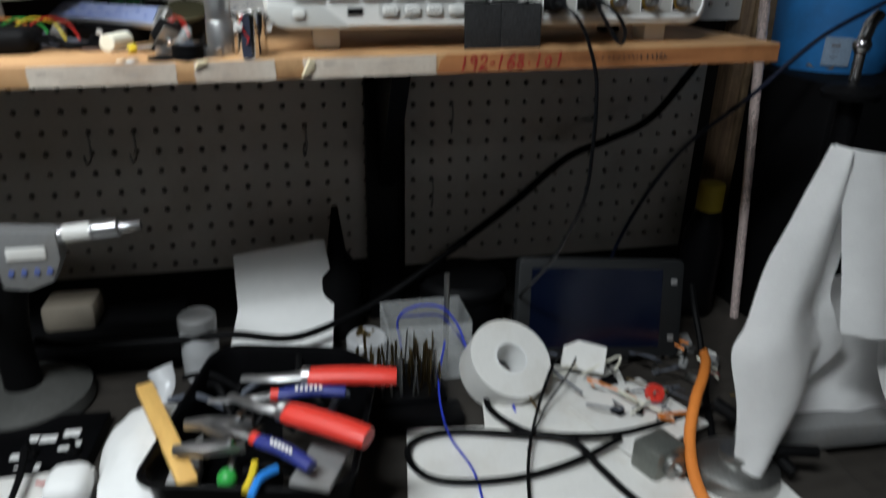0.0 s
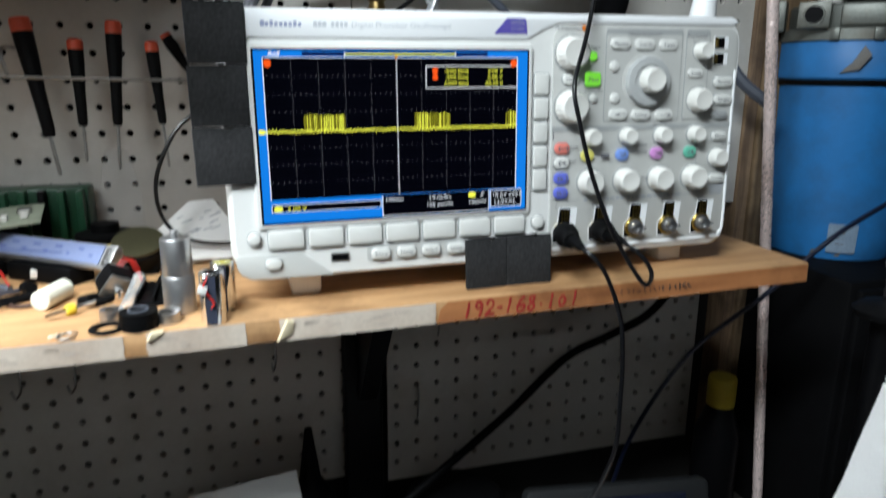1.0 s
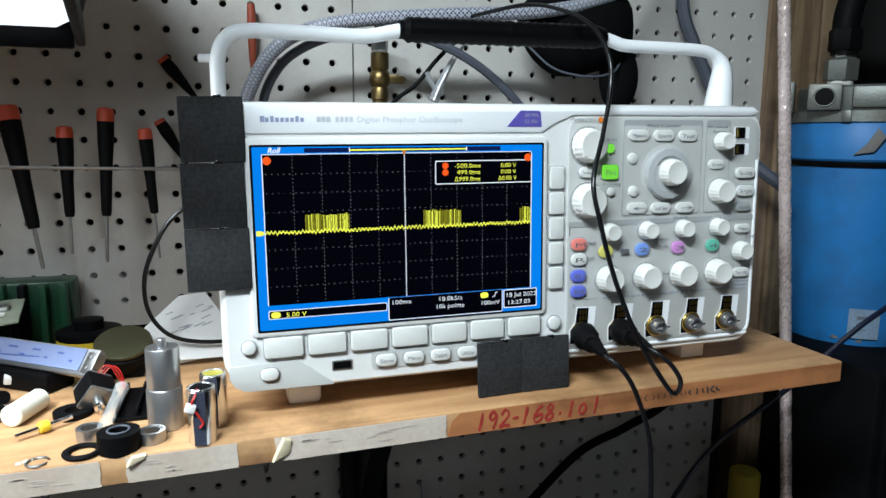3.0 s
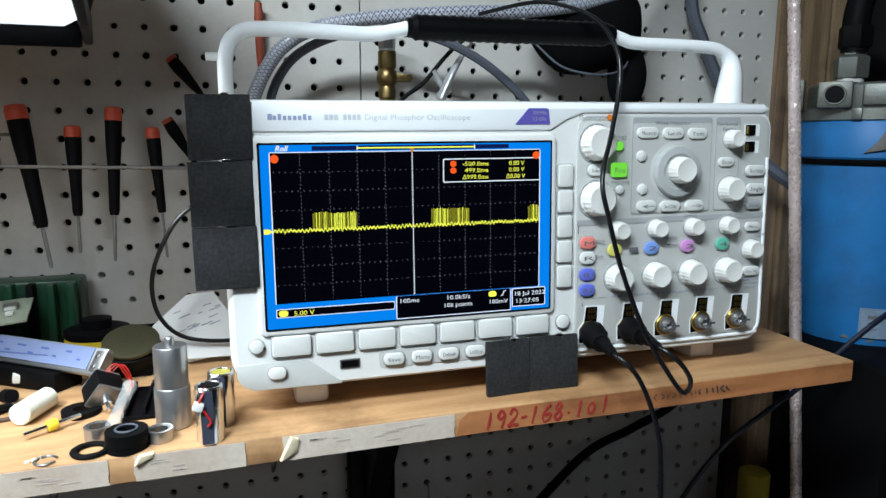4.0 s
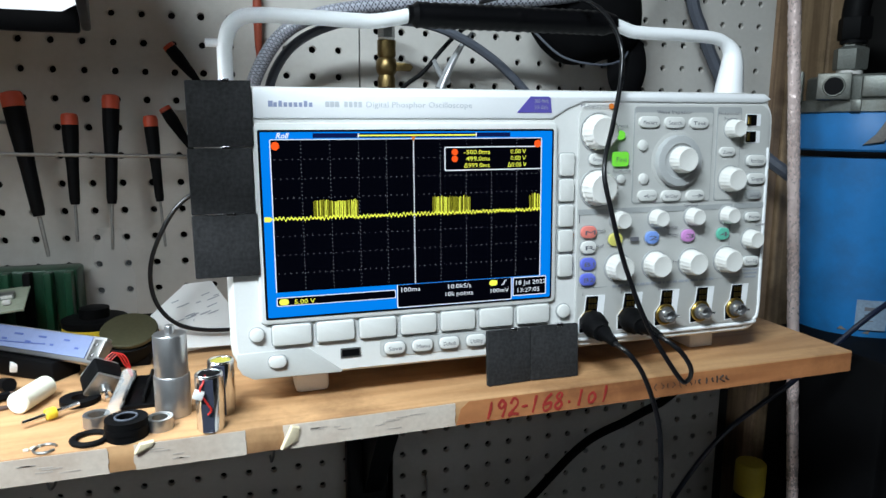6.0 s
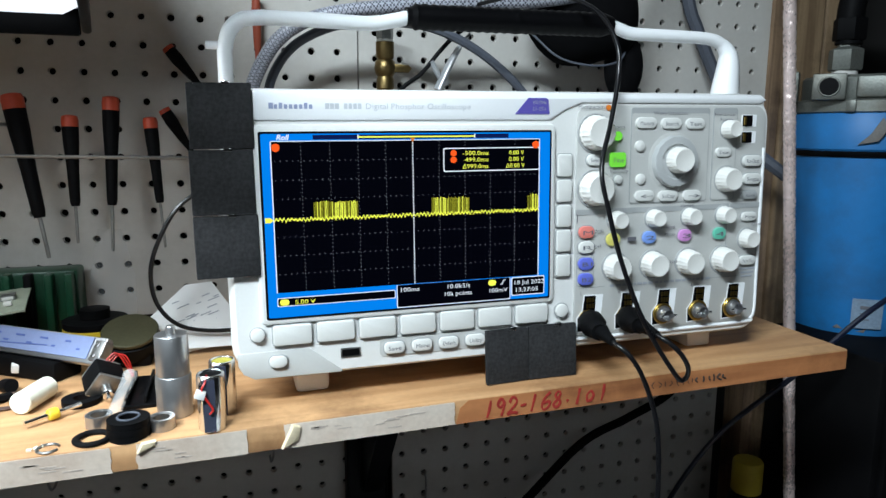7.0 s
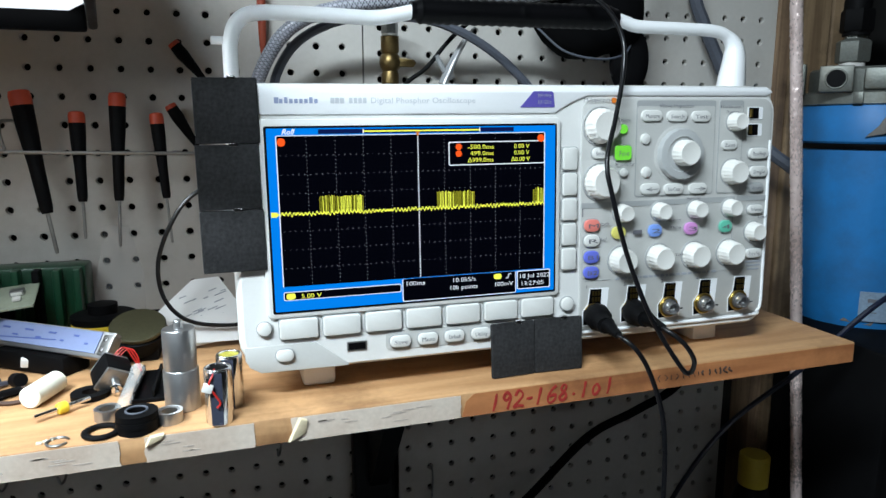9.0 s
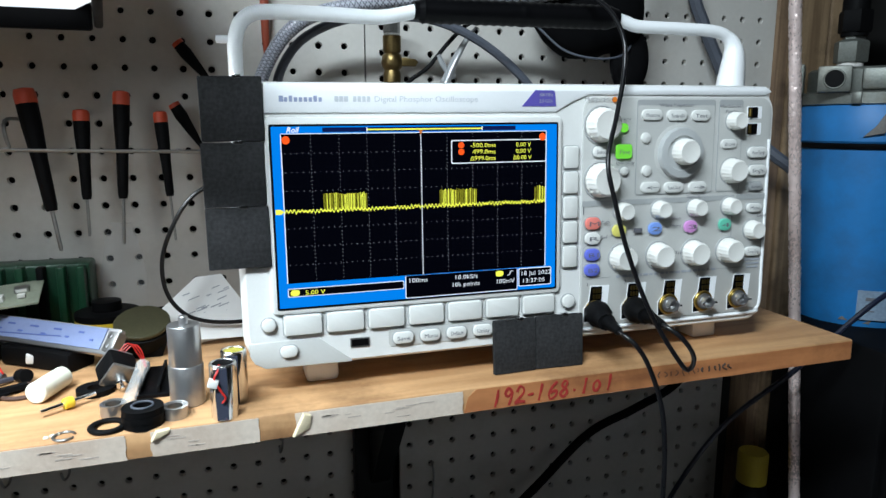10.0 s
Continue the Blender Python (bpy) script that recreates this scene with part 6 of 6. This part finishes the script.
lead("thin_black_lead", [(0.52, -0.17, 1.0), (0.485, -0.22, 1.012), (0.45, -0.27, 1.02), (0.41, -0.335, 1.005), (0.385, -0.39, 0.996), (0.365, -0.46, 0.99)], 0.0017, RUBBER, "thin black lead crossing the sheets", "cable")
lead("fine_wire", [(0.50, -0.23, 1.01), (0.47, -0.27, 1.01), (0.43, -0.31, 1.0), (0.395, -0.36, 0.992)], 0.0011, RUBBER, "fine dark wire over the white sheets", "wire")
random.seed(41)
for i in range(26):
    x, y = random.uniform(0.44, 0.66), random.uniform(-0.36, -0.22)
    q = random.choice((RUBBER, GREY_HOSE, ORANGE, BRASS, RED_WIRE, IVORY, GREY_HOSE))
    tagged(finish("wire_scrap", tube([(x, y, 1.0), (x + random.uniform(-0.03, 0.03), y + random.uniform(-0.03, 0.03), 1.01), (x + random.uniform(-0.05, 0.05), y + random.uniform(-0.04, 0.02), 1.002)], random.uniform(0.0008, 0.0018), 6), q),
           "thin scrap of wire on the bench", "wire", "wire scraps")
for i in range(22):
    x, y = random.uniform(0.50, 0.68), random.uniform(-0.27, -0.17)
    w = random.uniform(0.008, 0.022)
    tagged(finish("small_part", box(w, w * random.uniform(0.5, 1), random.uniform(0.006, 0.016), (0, 0, 0), 0.0015), random.choice((GREY, WHITE_PL, RUBBER, DULL_STEEL, CLEAR)), m=pose(x, y, BZ + 0.018, random.uniform(-20, 20), random.uniform(-20, 20), random.uniform(0, 90))),
           "small loose part in a heap on the bench", "part", "loose parts")
tagged(finish("red_connector", ringshape(0.007, 0.003, 0.008, 20), RED, m=pose(0.556, -0.315, 1.008, 70, 0, 0)), "red round connector among the wires", "connector")
mb = thing("small_motor", pose(0.515, -0.40, BZ + 0.011, 0, 0, 20), "dull metal gear motor on the bench", "motor")
part("body", box(0.04, 0.034, 0.036, (0, 0, 0.018), 0.005), CAST, mb)
part("cap", lathe([(0.012, 0), (0.012, 0.006), (0.005, 0.007), (0.004, 0.014), (0, 0.014)], 20, m=pose(0, -0.017, 0.02, 90, 0, 0)), DULL_STEEL, mb)
vs = thing("round_vise", pose(0.585, -0.425, BZ + 0.011), "round dark metal vise base on the bench", "vise")
part("base", lathe([(0, 0), (0.04, 0), (0.042, 0.004), (0.04, 0.018), (0.03, 0.024), (0.018, 0.026), (0.018, 0.034), (0, 0.034)], 36), DULL_STEEL, vs)
part("lever", tube([(0.0, 0.0, 0.03), (0.03, -0.01, 0.036), (0.07, -0.02, 0.036)], 0.006, 10), RUBBER, vs)
tagged(finish("metal_bar", box(0.17, 0.03, 0.028, (0, 0, 0), 0.004), GREY, m=pose(0.70, -0.395, BZ + 0.028, 0, 0, -4)), "grey metal bar lying on the bench", "bar")
tagged(finish("crimp_tool", tube([(0.60, -0.36, 1.02), (0.615, -0.40, 1.015), (0.63, -0.45, 1.0)], lambda k: 0.008 - 0.002 * k, 10), RUBBER), "black handled tool lying on the bench", "tool")
lead("orange_cable", [(0.655, -0.25, 1.01), (0.635, -0.285, 1.02), (0.605, -0.325, 1.028), (0.575, -0.36, 1.025), (0.548, -0.40, 1.01), (0.53, -0.45, 0.998), (0.525, -0.52, 0.99)], 0.0058, ORANGE, "thick orange cable curving over the bench", "cable", 12)
lead("dark_cable", [(0.665, -0.19, 1.07), (0.655, -0.22, 1.05), (0.65, -0.25, 1.02), (0.64, -0.28, 0.99), (0.60, -0.36, 0.99), (0.57, -0.42, 0.985)], 0.004, RUBBER, "black cable running down beside the tablet", "cable")

# tablet leaning at the back
tb = thing("tablet", pose(0.533, -0.222, 0.998, -17, 5.0, -1), "dark switched-off tablet leaning at the back of the bench", "tablet")
part("body", slab(rounded(-0.108, 0, 0.108, 0.122, 0.008), 0.012, 0.0025), TABLET_RIM, tb)
part("glass", slab(rounded(-0.092, 0.014, 0.078, 0.110, 0.002), 0.001, m=pose(0, -0.0008, 0)), TABLET_GLASS, tb, "dark bluish glass")
for z in (0.025, 0.095):
    part("side_button", box(0.008, 0.001, 0.008, (0.094, -0.0008, z), 0.001), GREY, tb)
tagged(finish("tablet_prop", box(0.14, 0.06, 0.07, (0.55, -0.165, BZ + 0.035), 0.004), RUBBER), "dark box propping the tablet", "box")

# chrome clamp and white cloth
ck = thing("clamp_light", pose(0.728, -0.30, BZ), "small chrome ball clamp on a black stand", "clamp")
part("post", tube([(0.012, 0.01, 0), (0.012, 0.01, 0.2), (0.005, 0.003, 0.355)], 0.012, 12, 4), GLOSS_BLACK, ck)
part("dish", lathe([(0, 0.352), (0.026, 0.354), (0.028, 0.36), (0.02, 0.366), (0.008, 0.368)], 28), RUBBER, ck)
part("stem", tube([(0, 0, 0.366), (-0.004, -0.004, 0.39), (-0.006, -0.006, 0.40)], 0.005, 12), CHROME, ck)
bm = bmesh.new()
bmesh.ops.create_uvsphere(bm, u_segments=20, v_segments=12, radius=0.0085)
bmesh.ops.translate(bm, verts=bm.verts, vec=(-0.008, -0.008, 0.405))
part("ball", bm, CHROME, ck)
part("jaw", tube([(-0.004, -0.004, 0.41), (0.004, 0, 0.425), (0.014, 0.004, 0.432)], 0.006, 10), CHROME, ck)
tw = thing("white_cloth", pose(0, 0, 0), "white cotton cloth draped in loose folds over a stand", "cloth")


def sheet(name, left, right, y, seed, deep=0.014):
    """A hanging piece of cloth between two edges, each a line of (x, z), with soft folds."""
    a, b = (spline([(x, 0, z) for x, z in line], 8) for line in (left, right))
    NU = 36
    n = min(len(a), len(b))
    bm = bmesh.new()
    rows = []
    for i in range(n):
        v = i / (n - 1)
        row = []
        for k in range(NU + 1):
            u = k / NU
            p = a[i].lerp(b[i], u)
            q = Vector((p.x * 9, p.z * 5, seed))
            f = deep * (noise.noise(q) + 0.5 * noise.noise(q * 2.3)) + 0.5 * deep * math.sin(24 * p.x + 9 * p.z + seed) * v
            row.append(bm.verts.new((p.x, y - 0.035 * math.sin(math.pi * min(1, u + 0.15)) - 0.06 * v + f, p.z)))
        rows.append(row)
    for c, d in zip(rows, rows[1:]):
        for k in range(NU):
            bm.faces.new((c[k], c[k + 1], d[k + 1], d[k]))
    bmesh.ops.solidify(bm, geom=bm.faces[:], thickness=0.0015)
    return part(name, bm, CLOTH, tw)


sheet("front_fold", [(0.664, 1.295), (0.636, 1.228), (0.612, 1.172), (0.593, 1.131), (0.574, 1.108), (0.577, 1.061), (0.573, 0.998)],
      [(0.683, 1.291), (0.697, 1.242), (0.700, 1.190), (0.692, 1.150), (0.700, 1.120), (0.703, 1.080), (0.600, 0.986)], -0.345, 1)
sheet("upper_fold", [(0.667, 1.295), (0.668, 1.245), (0.664, 1.194), (0.657, 1.140)], [(0.775, 1.280), (0.80, 1.235), (0.82, 1.190), (0.80, 1.118)], -0.352, 5)
sheet("middle_fold", [(0.690, 1.150), (0.712, 1.080), (0.686, 1.012), (0.694, 0.984)], [(0.83, 1.15), (0.84, 1.09), (0.845, 1.023), (0.84, 0.984)], -0.315, 7)
sheet("side_fold", [(0.739, 1.190), (0.727, 1.102), (0.752, 1.024), (0.800, 0.930)], [(0.86, 1.19), (0.89, 1.09), (0.92, 0.99), (0.96, 0.90)], -0.375, 9)
# Made-up black block with two front panels, standing in for the dark here.
cn = thing("dark_fill_block", pose(1.08, -0.11, BZ), "black block added to stand for the dark beside the bench", "cabinet")
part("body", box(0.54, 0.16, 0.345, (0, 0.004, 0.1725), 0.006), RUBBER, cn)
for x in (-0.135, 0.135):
    d_ = part("block_panel", box(0.26, 0.01, 0.33, (x, -0.082, 0.1725), 0.003), RUBBER, cn)
# loose bits in the heap on the shelf
random.seed(51)
for i in range(16):
    x, y = random.uniform(-0.10, 0.03), random.uniform(-0.16, -0.07)
    w = random.uniform(0.008, 0.02)
    tagged(finish("loose_part", box(w, w * 0.7, random.uniform(0.006, 0.014), (0, 0, 0), 0.0012), random.choice((RUBBER, RUBBER, GREY, DULL_STEEL, PCB, WHITE_PL)), m=pose(x, y, SZ(x) + 0.008, random.uniform(-12, 12), random.uniform(-12, 12), random.uniform(0, 90))),
           "small loose part in the heap on the shelf", "part", "loose shelf parts")
for i in range(4):
    x = 0.0 - 0.012 * i
    tagged(finish("jumper_wire", tube([(x, -0.16, SZ(x) + 0.006), (x - 0.012, -0.15, SZ(x) + 0.02), (x - 0.03, -0.155, SZ(x) + 0.024), (x - 0.05, -0.165, SZ(x) + 0.012)], 0.0008, 6), (RED_WIRE, YELLOW, GREEN, ORANGE)[i]), "thin coloured jumper wire on the shelf", "wire", "jumper wires")
